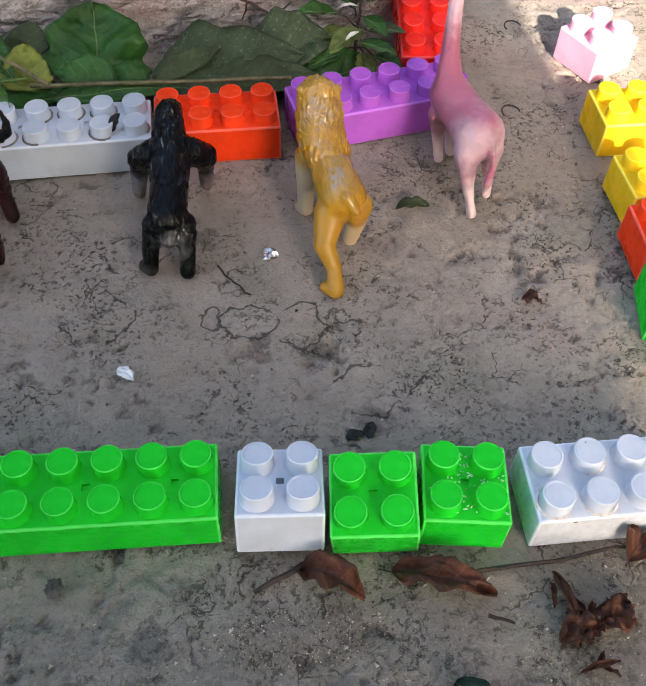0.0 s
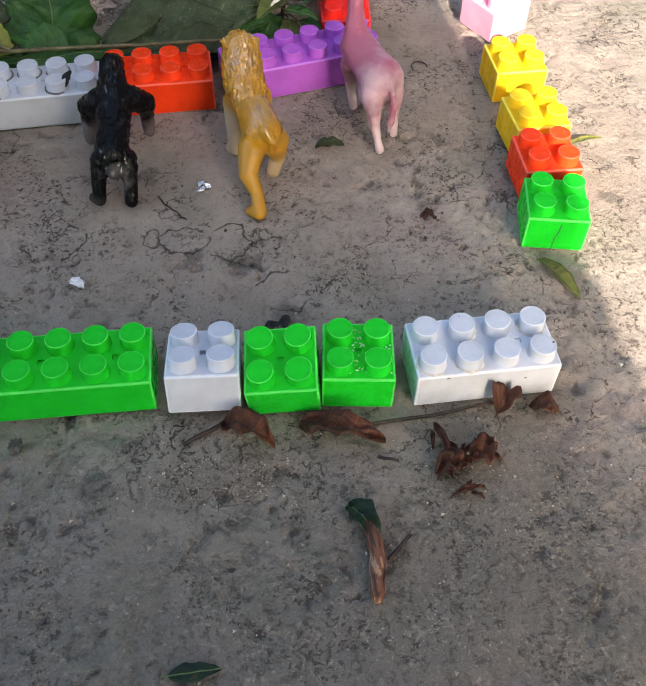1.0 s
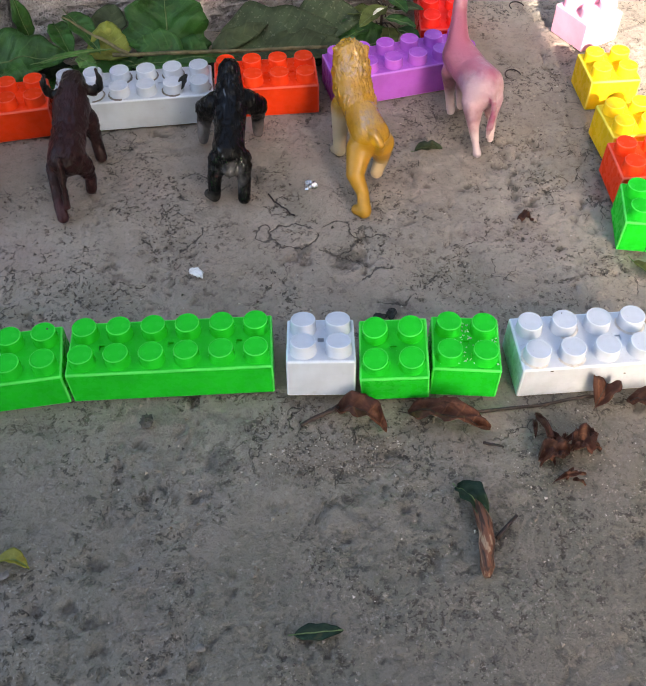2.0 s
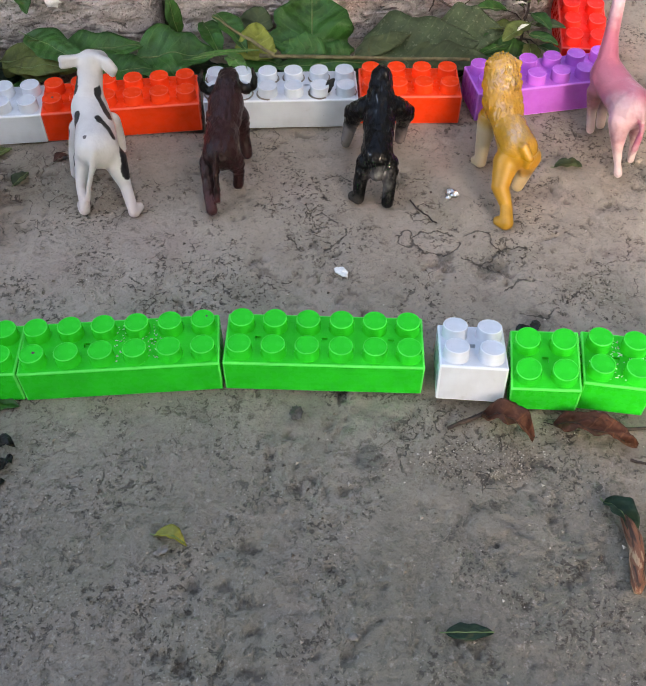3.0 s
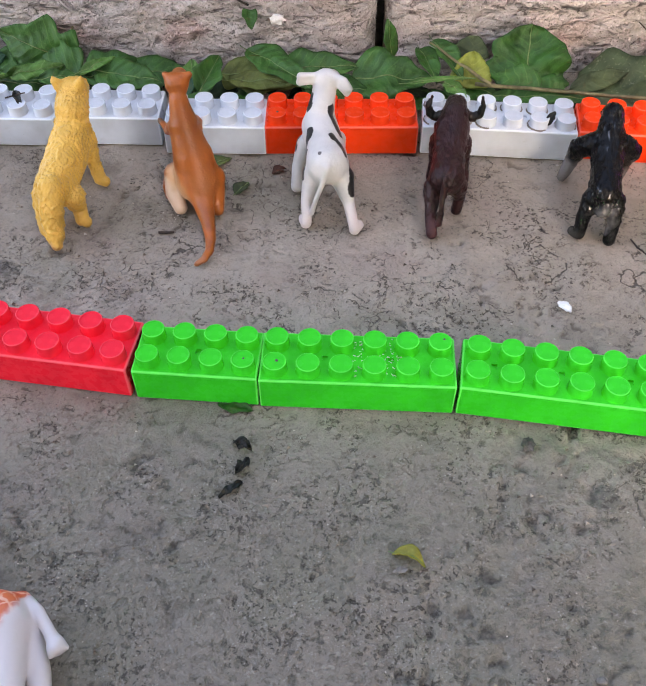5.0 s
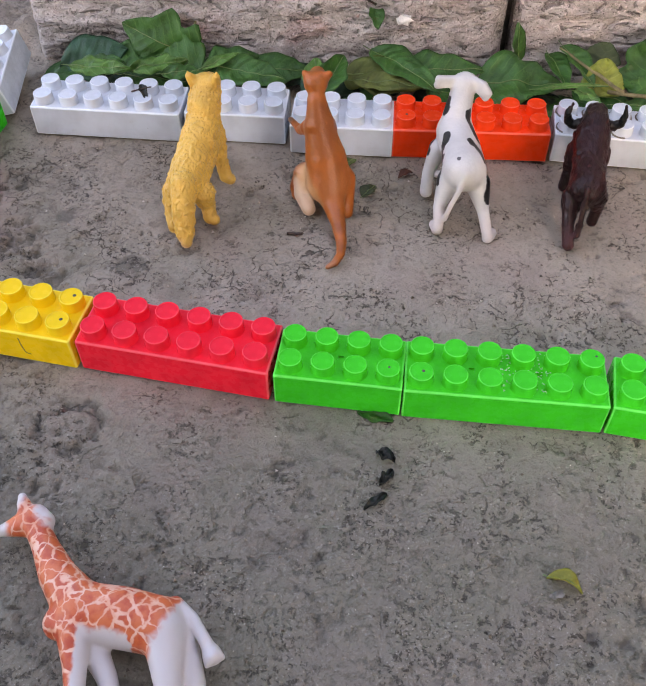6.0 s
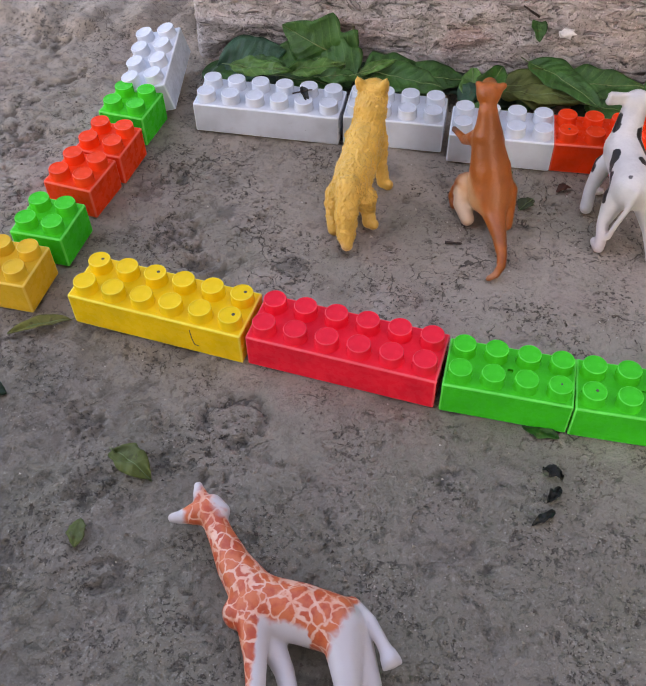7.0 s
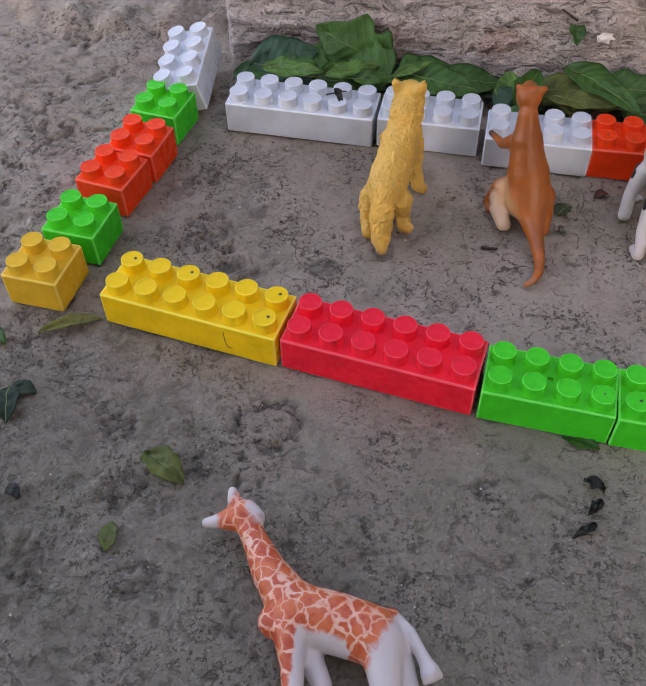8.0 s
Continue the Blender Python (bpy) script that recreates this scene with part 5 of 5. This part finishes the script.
for n, (label, mat, a, b, width, roll, more) in enumerate((
    # heap behind the white bricks: a bluish leaf, one folded large leaf, crumpled light ones in front
    (GT, LEAF_TEAL, (-457, 246, 6), (-410, 258, 18), 32, 34, {"rib": False}),
    (G1, LEAF, (-363, 263, 12), (-414, 265, 33), 40, -62, {"tip": 0.6, "ragged": 0.4}),
    (G1, LEAF, (-380, 256, 12), (-426, 254, 12), 34, -34, {"tip": 0.6, "rib": False}),
    (G2, LEAF, (-357, 250, 11), (-397, 262, 16), 36, -38, {"tip": 0.6}),
    (GL, LEAF_LIGHT, (-440, 228, 20), (-396, 229, 21), 13, 30, {"rumple": 0.3, "ragged": 0.5}),
    (GL, LEAF, (-432, 236, 18), (-402, 233, 23), 12, 25, {"rumple": 0.3, "ragged": 0.5}),
    (GL, LEAF_LIGHT, (-400, 232, 19), (-364, 246, 21), 13, 30, {"rumple": 0.3, "ragged": 0.5}),
    (G1, LEAF, (-378, 231, 19), (-350, 240, 18), 12, 20, {"rumple": 0.25}),
    (G2, LEAF_DARK, (-410, 240, 8), (-362, 240, 8), 30, 20, {}),
    (G2, LEAF_DARK, (-352, 244, 14), (-320, 264, 18), 28, 24, {"rumple": 0.16}),
    (GL, LEAF_LIGHT, (-353, 240, 20), (-331, 254, 25), 9, 20, {"rumple": 0.2}),
    (G1, LEAF, (-344, 246, 19), (-296, 236, 20), 24, 22, {"rumple": 0.12, "curl": 0.02}),
    (G2, LEAF_DARK, (-330, 256, 10), (-284, 262, 12), 28, 25, {}),
    # behind the white and orange bricks
    (G1, LEAF, (-272, 236, 13), (-262, 262, 26), 18, 24, {"fold": 0.4}),
    (G1, LEAF_LIGHT, (-276, 240, 12), (-281, 262, 22), 16, -20, {"fold": 0.3}),
    (G2, LEAF_TEAL, (-286, 238, 12), (-272, 246, 20), 15, 20, {"rib": False}),
    (G1, LEAF, (-268, 228, 20), (-277, 204, 9), 12, 0, {}),
    (G3, LEAF_MOSS, (-262, 262, 13), (-206, 254, 14), 30, 26, {}),
    (G3, LEAF_MOSS, (-254, 248, 17), (-208, 246, 18), 14, 22, {"rumple": 0.2}),
    (G1, LEAF, (-246, 277, 23), (-196, 240, 19), 22, 12, {"fold": 0.12}),
    (G1, LEAF, (-226, 268, 14), (-168, 274, 17), 24, 28, {"tip": 0.6}),
    (G2, LEAF_DARK, (-206, 254, 10), (-160, 256, 10), 28, 18, {}),
    (G1, LEAF, (-174, 266, 14), (-120, 264, 17), 38, 26, {"rumple": 0.16, "tip": 0.6}),
    (G1, LEAF, (-149, 289, 14), (-153, 292, 43), 14, 0, {}),
    (G2, LEAF_DARK, (-130, 288, 25), (-117, 256, 20), 15, 0, {"fold": 0.3}),
    (G1, LEAF, (-122, 294, 28), (-100, 262, 19), 15, 0, {"fold": 0.3}),
    (GL, LEAF_LIGHT, (-136, 250, 22), (-92, 259, 23), 5, 10, {"rumple": 0.05}),
    (GL, LEAF_LIGHT, (-112, 252, 24), (-98, 232, 25), 10, 10, {"rumple": 0.2}),
    (G2, LEAF_DARK, (-112, 270, 10), (-76, 262, 10), 24, 20, {}),
    # round yellow leaf and large dark ones behind the dusty white brick
    (G3, LEAF_PALE, (-98, 284, 16), (-92, 300, 30), 24, 0, {"rib": False}),
    (GY, LEAF_ROUND, (-95, 263, 13), (-94.5, 279, 31), 27, 0, {"tip": 0.45, "rib": False, "ragged": 0.15}),
    (G2, LEAF_DARK, (-58, 268, 10), (-58, 297, 42), 56, 0, {"tip": 0.62, "ragged": 0.3, "rumple": 0.14}),
    (G2, LEAF, (-48, 264, 15), (-80, 270, 19), 24, -42, {"rib": False}),
    (G2, LEAF_DARK, (-34, 262, 10), (-58, 270, 16), 24, -36, {}),
    (G1, LEAF, (-82, 256, 12), (-12, 258, 13), 14, 15, {}),
    # mossy leaves behind the orange brick
    (GM, LEAF_GREY, (-26, 272, 12), (54, 276, 18), 46, 26, {"tip": 0.6, "rib": False, "rumple": 0.08}),
    (G3, LEAF_PALE, (-30, 266, 15), (8, 280, 22), 14, 25, {"rib": False}),
    (G3, LEAF_PALE, (2, 262, 14), (60, 264, 12), 26, 20, {"rib": False}),
    (G3, LEAF_GREY, (24, 288, 18), (70, 282, 22), 34, 34, {"rib": False}),
    (G2, LEAF_DARK, (-26, 256, 5), (30, 258, 5), 20, 10, {}), (G2, LEAF_DARK, (48, 264, 6), (92, 274, 12), 36, 30, {}),
)):
    blade(label, mat, a, b, width, roll, 100 + n, **more)
# dark leaves that fill the gap beneath, coloured near black as its shade
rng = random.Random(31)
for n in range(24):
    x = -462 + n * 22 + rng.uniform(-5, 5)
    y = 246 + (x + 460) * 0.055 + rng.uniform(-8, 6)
    blade("dark leaf at the bottom of the heap, coloured as gap shade", LEAF_DEEP if n % 3 else LEAF_DARK, (x, y, 3), (x + rng.uniform(28, 40), y + rng.uniform(-6, 10), 5 + rng.uniform(0, 4)), rng.uniform(22, 32), rng.uniform(0, 14), 400 + n, rib=False)

# small weed with oval leaves behind the purple brick
shrub = tagged(rod("weed_stem", wander((82, 282, -1), (86, 300, 42), 9, 0.8, 3, 1.2, 0.7), TWIG), "small green weed with oval leaves by the wall", "plant")


def adopt(ob, parent):
    w = ob.matrix_world.copy()
    ob.parent, ob.matrix_parent_inverse = parent, parent.matrix_world.inverted()
    ob.matrix_world = w
    if "category" in ob:
        del ob["category"]


# centre of each leaf, turn, length, width, pitch
WEED = ((60, 300, 28, 190, 24, 14, 8), (76, 308, 35, 120, 20, 12, 25), (97, 304, 42, 35, 30, 15, 15), (73, 272, 28, 215, 24, 14, -12), (91, 268, 25, -20, 20, 11, -10),
        (108, 310, 48, 10, 30, 13, -5), (80, 318, 42, 95, 24, 11, 40), (68, 286, 22, 180, 24, 13, 5), (90, 280, 31, -60, 20, 11, -5), (98, 284, 25, -10, 20, 11, 0),
        (62, 274, 15, 200, 22, 13, -10), (84, 266, 15, -90, 20, 12, -15), (97, 268, 16, -35, 18, 10, -10), (91, 297, 46, 70, 18, 10, 40), (70, 297, 41, 150, 18, 11, 20), (96, 316, 50, 60, 22, 9, 45), (112, 296, 47, 20, 30, 12, 8), (104, 300, 54, -30, 26, 12, 12), (84, 300, 54, 160, 24, 13, 15))
for n, (x, y, z, turn, length, width, pitch) in enumerate(WEED):
    a = radians(turn)
    mid = (x + 2 - length / 2 * math.cos(a), y - length / 2 * math.sin(a), z - length / 2 * math.sin(radians(pitch)))
    adopt(leaf("leaflet", "", (LEAF_DARK, LEAF_PALE, LEAF, LEAF_MOSS)[n % 4] if n < 16 else LEAF_LIGHT, *mid, turn, length, width, pitch, 0, 0.06, 0.18, 0.06, 300 + n, 0.85, True), shrub)
    hub = Vector((84, 285 + z * 0.33, z * 0.8))
    adopt(rod("leaf_stalk", [tuple(hub) + (0.5,), tuple((hub + Vector(mid)) / 2 + Vector((0, 0, 2))) + (0.45,), mid + (0.4,)], TWIG), shrub)
for n, (x, y, z, turn) in enumerate(((74, 266, 33, 30), (74, 291, 37, -10))):
    adopt(leaf("dry_leaflet", "small dried white leaf", CHIP, x, y, z, turn, 9, 2.6, 10, 0, 0.08, 0.3, 0.1, 330 + n, 0.8, False), shrub)
dry = tagged(rod("dry_twig", wander((20, 305, 36), (60, 288, 22), 8, 0.8, 61, 0.8, 0.5), TWIG), "dry dark branching twig leaning on the wall", "twig")
for n, (a, b) in enumerate((((24, 303, 35), (12, 307, 43)), ((24, 303, 35), (21, 303, 25)), ((38, 297, 30), (48, 300, 36)))):
    adopt(rod("branch", wander(a, b, 5, 0.5, 70 + n, 0.6, 0.35), TWIG), dry)

# stems lying along the far row
tagged(rod("plant_stem", wander((-92, 258, 20), (44, 255, 19), 12, 0.5, 4, 1.3, 1.1), STEM), "long dull olive plant stem lying behind the bricks", "stem")
tagged(rod("plant_stem", wander((-124, 287, 30), (-82, 257, 21), 9, 0.6, 5, 0.8, 1.2), STEM), "thin dull olive stem leaning on the wall", "stem")
tagged(rod("plant_stem", wander((-372, 262, 10), (-366, 280, 34), 5, 0.5, 6, 1.3, 0.8), STEM), "dull olive broken stem sticking up behind the bricks", "stem")
leaf("leaf", "small green leaf caught on the stone wall", LEAF, -247, 291, 46, -70, 17, 10, -30, 0, 0.1, 0.2, 0.1, 41, rib=False)

tagged(rod("leaf_stalk", wander((-246, 286, 50), (-256, 282, 58), 6, 0.5, 7, 0.8, 0.6), TWIG), "thin dark curled stalk caught on the stone wall", "stalk")

# litter on the ground
def litter(label, mat, x, y, turn, length, width, seed, **more):
    return leaf(more.pop("name", "leaf"), label, mat, x, y, None, turn, length, width, seed=seed, **more)


litter("curled dry brown leaf lying before the bricks", LEAF_DRY, 22, -10, -32, 26, 14, 1, curl=0.28, fold=0.5, rumple=0.35, ragged=0.4)
litter("shrivelled dry brown leaf lying before the bricks", LEAF_DRY, 55, -14, -20, 38, 13, 2, curl=0.15, fold=0.45, rumple=0.4, ragged=0.45)
litter("dry brown leaf curled against the white brick", LEAF_DRY, 141, -20, 50, 13, 12, 3, curl=0.55, fold=0.5, rumple=0.35, ragged=0.3)
litter("small dry brown leaf on the cement", LEAF_DRY, 157, -17, -25, 13, 11, 4, curl=0.35, fold=0.25, rumple=0.3, ragged=0.3)
def shredded(label, x, y, strips, seed):
    first = None
    for n, (dx, dy, turn, length, width) in enumerate(strips):
        ob = leaf("strip" if first else "leaf", "" if first else label, LEAF_DRY, x + dx, y + dy, None, turn, length, width, seed=seed + n, curl=0.22, fold=0.7, rumple=0.9, rib=False)
        if first:
            w = ob.matrix_world.copy()
            ob.parent, ob.matrix_parent_inverse = first, first.matrix_world.inverted()
            ob.matrix_world = w
            if "category" in ob:
                del ob["category"]
        else:
            first = ob


shredded("shredded dry brown leaf on the cement", 113, -20, ((0, 0, -86, 28, 3.2), (1, -14, -55, 12, 2.6), (0, -20, -120, 9, 2.6), (3, -9, -70, 14, 2.2), (-2, -4, -98, 10, 2.0)), 500)
shredded("shredded dry brown leaf on the cement", 117, -40, ((0, 0, 20, 20, 3.4), (8, 2, -20, 13, 2.8), (3, 1, 60, 8, 2.2), (12, 3, 35, 10, 2.6)), 520)
litter("crumpled dry brown leaf scrap on the cement", LEAF_DRY, 108, -45, 12, 17, 10, 571, curl=0.2, fold=0.4, rumple=0.75, ragged=0.8, rib=False)
litter("crumpled dry brown leaf scrap on the cement", LEAF_DRY, 123, -42, 20, 14, 10, 572, curl=0.2, fold=0.4, rumple=0.75, ragged=0.8, rib=False)
shredded("small shredded dark leaf scrap on the cement", 112, -56, ((0, 0, 8, 15, 2.4), (6, 1, 50, 7, 1.8), (9, 1, -35, 6, 1.8)), 540)
litter("dark green curled leaf on the cement", LEAF_DEEP, 70, -54, -62, 20, 11, 8, curl=0.25, fold=0.5, rumple=0.25)
litter("yellow leaf scrap lying on the cement", LEAF_YELLOW, -123, -70, -18, 15, 8, 9, roll=-25, curl=0.22, fold=0.35)
litter("dark dull green leaf lying flat on the cement", LEAF_DEEP, -4, -111, 0, 19, 7, 10, curl=0.04)
litter("dull olive leaf lying on the cement", LEAF_PALE, 88, 171, 2, 17, 6, 11, curl=0.04, fold=0.7, rumple=0.3, ragged=0.3)
litter("small brown leaf scrap on the cement", LEAF_DRY, 135, 107, -20, 9, 6, 12, curl=0.3, rumple=0.5, ragged=0.7, rib=False)
litter("olive green leaf beside the green brick", LEAF_OLIVE, 189, 70, -68, 32, 7.5, 13, curl=0.06, fold=0.4)
litter("thin olive leaf beside the orange brick", LEAF_OLIVE, 229, 154, 12, 26, 4, 14, curl=0.08, fold=0.4)
litter("small round dark green leaf on the cement", LEAF_PALE, -233, 154, 60, 13, 9, 15, curl=0.1)
litter("olive green leaf tip under the white brick", LEAF_MOSS, -253, 178, 40, 15, 10, 16, curl=0.1)
litter("dark green leaf lying under the green brick", LEAF_DARK, -212, -1, -8, 18, 9, 17, curl=0.03, rib=False)
litter("green leaf lying curled on the cement", LEAF_MOSS, -392, -65, -24, 26, 14, 18, curl=0.12, fold=0.22, rumple=0.22)
litter("small green leaf lying on the cement", LEAF_MOSS, -391, -101, -75, 14, 8, 19, curl=0.06, tip=0.9, ragged=0.5, rib=False)
litter("dark green torn leaf lying on the cement", LEAF_DEEP, -473, -49, -62, 22, 12, 20, curl=0.1)
litter("dark green torn leaf lying on the cement", LEAF_DEEP, -472, -48, 0, 14, 9, 21, curl=0.1, rib=False)
litter("small dark leaf scrap on the cement", LEAF_BLACK, -444, -99, -20, 9, 6, 22, curl=0.2, rib=False)
litter("green leaf lying on the cement", LEAF, -505, -19, -20, 17, 9, 23, curl=0.1)
litter("long olive leaf with a pale stalk", LEAF_OLIVE, -450, 5, 214, 33, 8, 24, curl=0.05, fold=0.35)
litter("small brown leaf scrap on the cement", LEAF_DRY, -214, 176, 35, 10, 5, 25, curl=0.3, rib=False)
litter("dark leaf scrap on the cement", LEAF_BLACK, -200, -23, -20, 10, 6, 26, curl=0.2, rumple=0.6, rib=False)
litter("black leaf scrap on the cement", LEAF_BLACK, -191, -31, -120, 10, 5, 27, curl=0.15, rumple=0.5, rib=False)
litter("black leaf scrap on the cement", LEAF_BLACK, -192, -43, -135, 13, 4, 28, curl=0.1, rumple=0.5, rib=False)
litter("black leaf scrap behind the green bricks", LEAF_BLACK, 46, 43, 10, 8, 5, 29, curl=0.1, rib=False)
litter("black leaf scrap behind the green bricks", LEAF_BLACK, 55, 42, 70, 8, 5, 30, curl=0.2, rib=False)
leaf("leaf", "dark leaf scrap caught between white studs", LEAF_BLACK, -48, 214, 22, 60, 10, 5, 35, 0, 0.1, 0.3, 0.1, 31, rib=False)

leaf("leaf", "dark leaf scrap caught between white studs", LEAF_BLACK, -382, 205, 27, -58, 15, 5, -10, 0, 0.05, 0.3, 0.1, 32, rib=False)
tagged(rod("twig", wander((-386, 197, 26), (-374, 202, 28), 5, 0.4, 18, 0.5, 0.4), TWIG), "tiny dark stalk on the white brick", "twig")
tagged(rod("twig", wander((5, -17, 1.2), (24, -9, 2.5), 6, 0.4, 11, 0.9, 1.2), TWIG), "thin dark leaf stalk on the cement", "twig")
tagged(rod("twig", wander((80, -18, 1.5), (146, -15, 2.0), 9, 0.5, 12, 0.9, 0.7), TWIG), "long thin dark twig lying before the bricks", "twig")
tagged(rod("twig", wander((82, -80, 1.0), (92, -71, 3.0), 5, 0.3, 13, 1.0, 0.7), TWIG), "short dark twig on the cement", "twig")
tagged(rod("twig", wander((-2, 140, 0.8), (13, 121, 0.8), 8, 0.7, 14, 0.5, 0.4), TWIG), "thin dark twig on the cement", "twig")
tagged(rod("twig", wander((-270, 114, 0.6), (-261, 115, 1.0), 5, 0.3, 15, 0.9, 0.7), TWIG), "short dark twig on the cement", "twig")
tagged(rod("twig", wander((86, -33, 1), (94, -38, 3), 5, 0.4, 16, 0.8, 0.5), TWIG), "short dark leaf stalk on the cement", "twig")
for n, (x, y) in enumerate(((186, 322), (164, 240))):
    tagged(rod("twig", [(x + 5 * math.cos(k * 0.28), y + 6 * math.sin(k * 0.28), 0.8, 0.45) for k in range(14)], TWIG), "thin curled dry tendril on the cement", "twig")


def lump(name, label, mat, x, y, sx, sy, sz, seed, category, spiky=0.25, sides=2, turn=0):
    bm = bmesh.new()
    bmesh.ops.create_icosphere(bm, subdivisions=sides, radius=1.0)
    rng = random.Random(seed)
    for v in bm.verts:
        k = 1 + rng.uniform(-spiky, spiky)
        v.co = Vector((v.co.x * sx * k, v.co.y * sy * k, v.co.z * sz * k)) * 0.001
    ob = bm_object(name, bm, mat, spiky < 0.2)
    ob.matrix_world = pose(x * 0.001, y * 0.001, sz * 0.0006, 0, 0, turn)
    return tagged(ob, label, category)


# stick with peeling bark
bark = rod("bark_stick", [(75.5, -62, 3.6, 1.6), (76.5, -67, 4, 2.6), (77.5, -73, 4, 3.4), (77.5, -78, 3.6, 3.0), (76.5, -83, 3.4, 3.4), (75.5, -88, 3.0, 2.7), (75, -92, 2.6, 3.0), (74, -96, 2.2, 1.6)], BARK, None, 9)
tagged(bark, "short brown stick with peeling bark", "stick")
lump("foil_scrap", "small crumpled silver foil scrap on the cement", FOIL, 23, 145, 3.4, 2.8, 1.8, 1, "foil", 0.55)
litter("white flat flake lying on the cement", FLAKE, -44.5, 86.5, -52, 10, 5.5, 71, name="flake", curl=0.12, fold=0.1, rumple=0.35, ragged=0.7, rib=False, kind_word="flake")
lump("pebble", "small dark pebble on the cement", MORTAR, -64, -8, 3.0, 3.4, 1.4, 3, "pebble", 0.28, 3)
lump("pebble", "small pale pebble on the cement", CHIP, -190, 181, 3.4, 3.0, 2.2, 4, "pebble", 0.15)
lump("pebble", "small grey pebble on the cement", PEBBLE, -187, 135, 3.4, 3.0, 2.2, 5, "pebble", 0.15)
lump("pebble", "tiny grey pebble on the cement", PEBBLE, -40, -113, 2.2, 1.6, 1.0, 6, "pebble", 0.15)
ch = lump("shell_chip", "white chip stuck on the stone wall", FLAKE, -226, 285.0, 5.4, 2.6, 3.6, 7, "chip", 0.4)
ch.location.z = 0.042
lump("scrap", "small torn grey scrap on the cement", PEBBLE, -119, -77, 3.0, 1.6, 0.8, 8, "scrap", 0.5, 2, 30)
# crumbs of cement strewn about, thick in some worn places
def grains(spots, seed, low, high):
    rng = np.random.RandomState(seed)
    verts, faces = [], []
    for x, y, rx, ry, count in spots:
        for k in range(count):
            a, d = rng.rand() * 6.28, math.sqrt(rng.rand()) * (0.75 + 0.35 * rng.rand())
            r = low + (high - low) * rng.rand() ** 3
            o = len(verts)
            shape = np.array([(1, 0, 0), (-0.5, 0.87, 0), (-0.5, -0.87, 0), (0, 0, 1), (0.2, 0.1, -0.6)]) * r * (0.7 + 0.6 * rng.rand(5, 1))
            verts += [tuple(v) for v in shape + (x + rx * d * math.cos(a), y + ry * d * math.sin(a), -0.0006 + 0.4 * r)]
            faces += [(o, o + 1, o + 3), (o + 1, o + 2, o + 3), (o + 2, o, o + 3), (o + 1, o, o + 4), (o + 2, o + 1, o + 4), (o, o + 2, o + 4)]
    return verts, faces


v, f = grains(((-0.12, 0.09, 0.46, 0.28, 2600),), 5, 0.0004, 0.0012)
tagged(mesh_object("cement_crumbs", v, f, SAND, False), "tiny grey crumbs strewn over the cement", "gravel", kind="stuff")
rng = random.Random(8)
worn = [(0.020, -0.034, 0.034, 0.012, 900), (0.140, -0.050, 0.05, 0.03, 500)]
worn += [(rng.uniform(-0.5, 0.15), rng.uniform(-0.13, 0.16), rng.uniform(0.008, 0.022), rng.uniform(0.006, 0.014), 90) for k in range(16)]
v, f = grains(worn, 6, 0.00025, 0.0007)
tagged(mesh_object("sand_grains", v, f, SAND, False), "loose pale and brown sand in worn patches", "sand", kind="stuff")


# dust and straw bits on the decks of two green bricks
def deck_dust(x, y, turn, length, seed):
    rng = np.random.RandomState(seed)
    m = pose(x * 0.001, y * 0.001, TALL - 0.0004, 0, 0, turn)
    verts, faces = [], []
    for k in range(150):
        c = np.array((rng.uniform(0.002, length - 0.002), rng.uniform(0.003, 0.028), 0.0003))
        a = rng.rand() * 6.28
        d = np.array((math.cos(a), math.sin(a), 0)) * rng.uniform(0.0002, 0.0006)
        e = np.array((-math.sin(a), math.cos(a), 0)) * 0.0002
        o = len(verts)
        verts += [tuple(m @ Vector(v)) for v in (c - d - e, c + d - e, c + d + e, c - d + e, c + (0, 0, 0.0005))]
        faces += [(o, o + 1, o + 4), (o + 1, o + 2, o + 4), (o + 2, o + 3, o + 4), (o + 3, o, o + 4), (o + 3, o + 2, o + 1, o)]
    tagged(mesh_object("straw_dust", verts, faces, CHIP, False), "pale straw bits and dust between the studs", "dust", kind="stuff")


deck_dust(-150, 2.6, 4.2, 0.030, 3)
deck_dust(67.3, -4.8, -8.5, 0.031, 4)
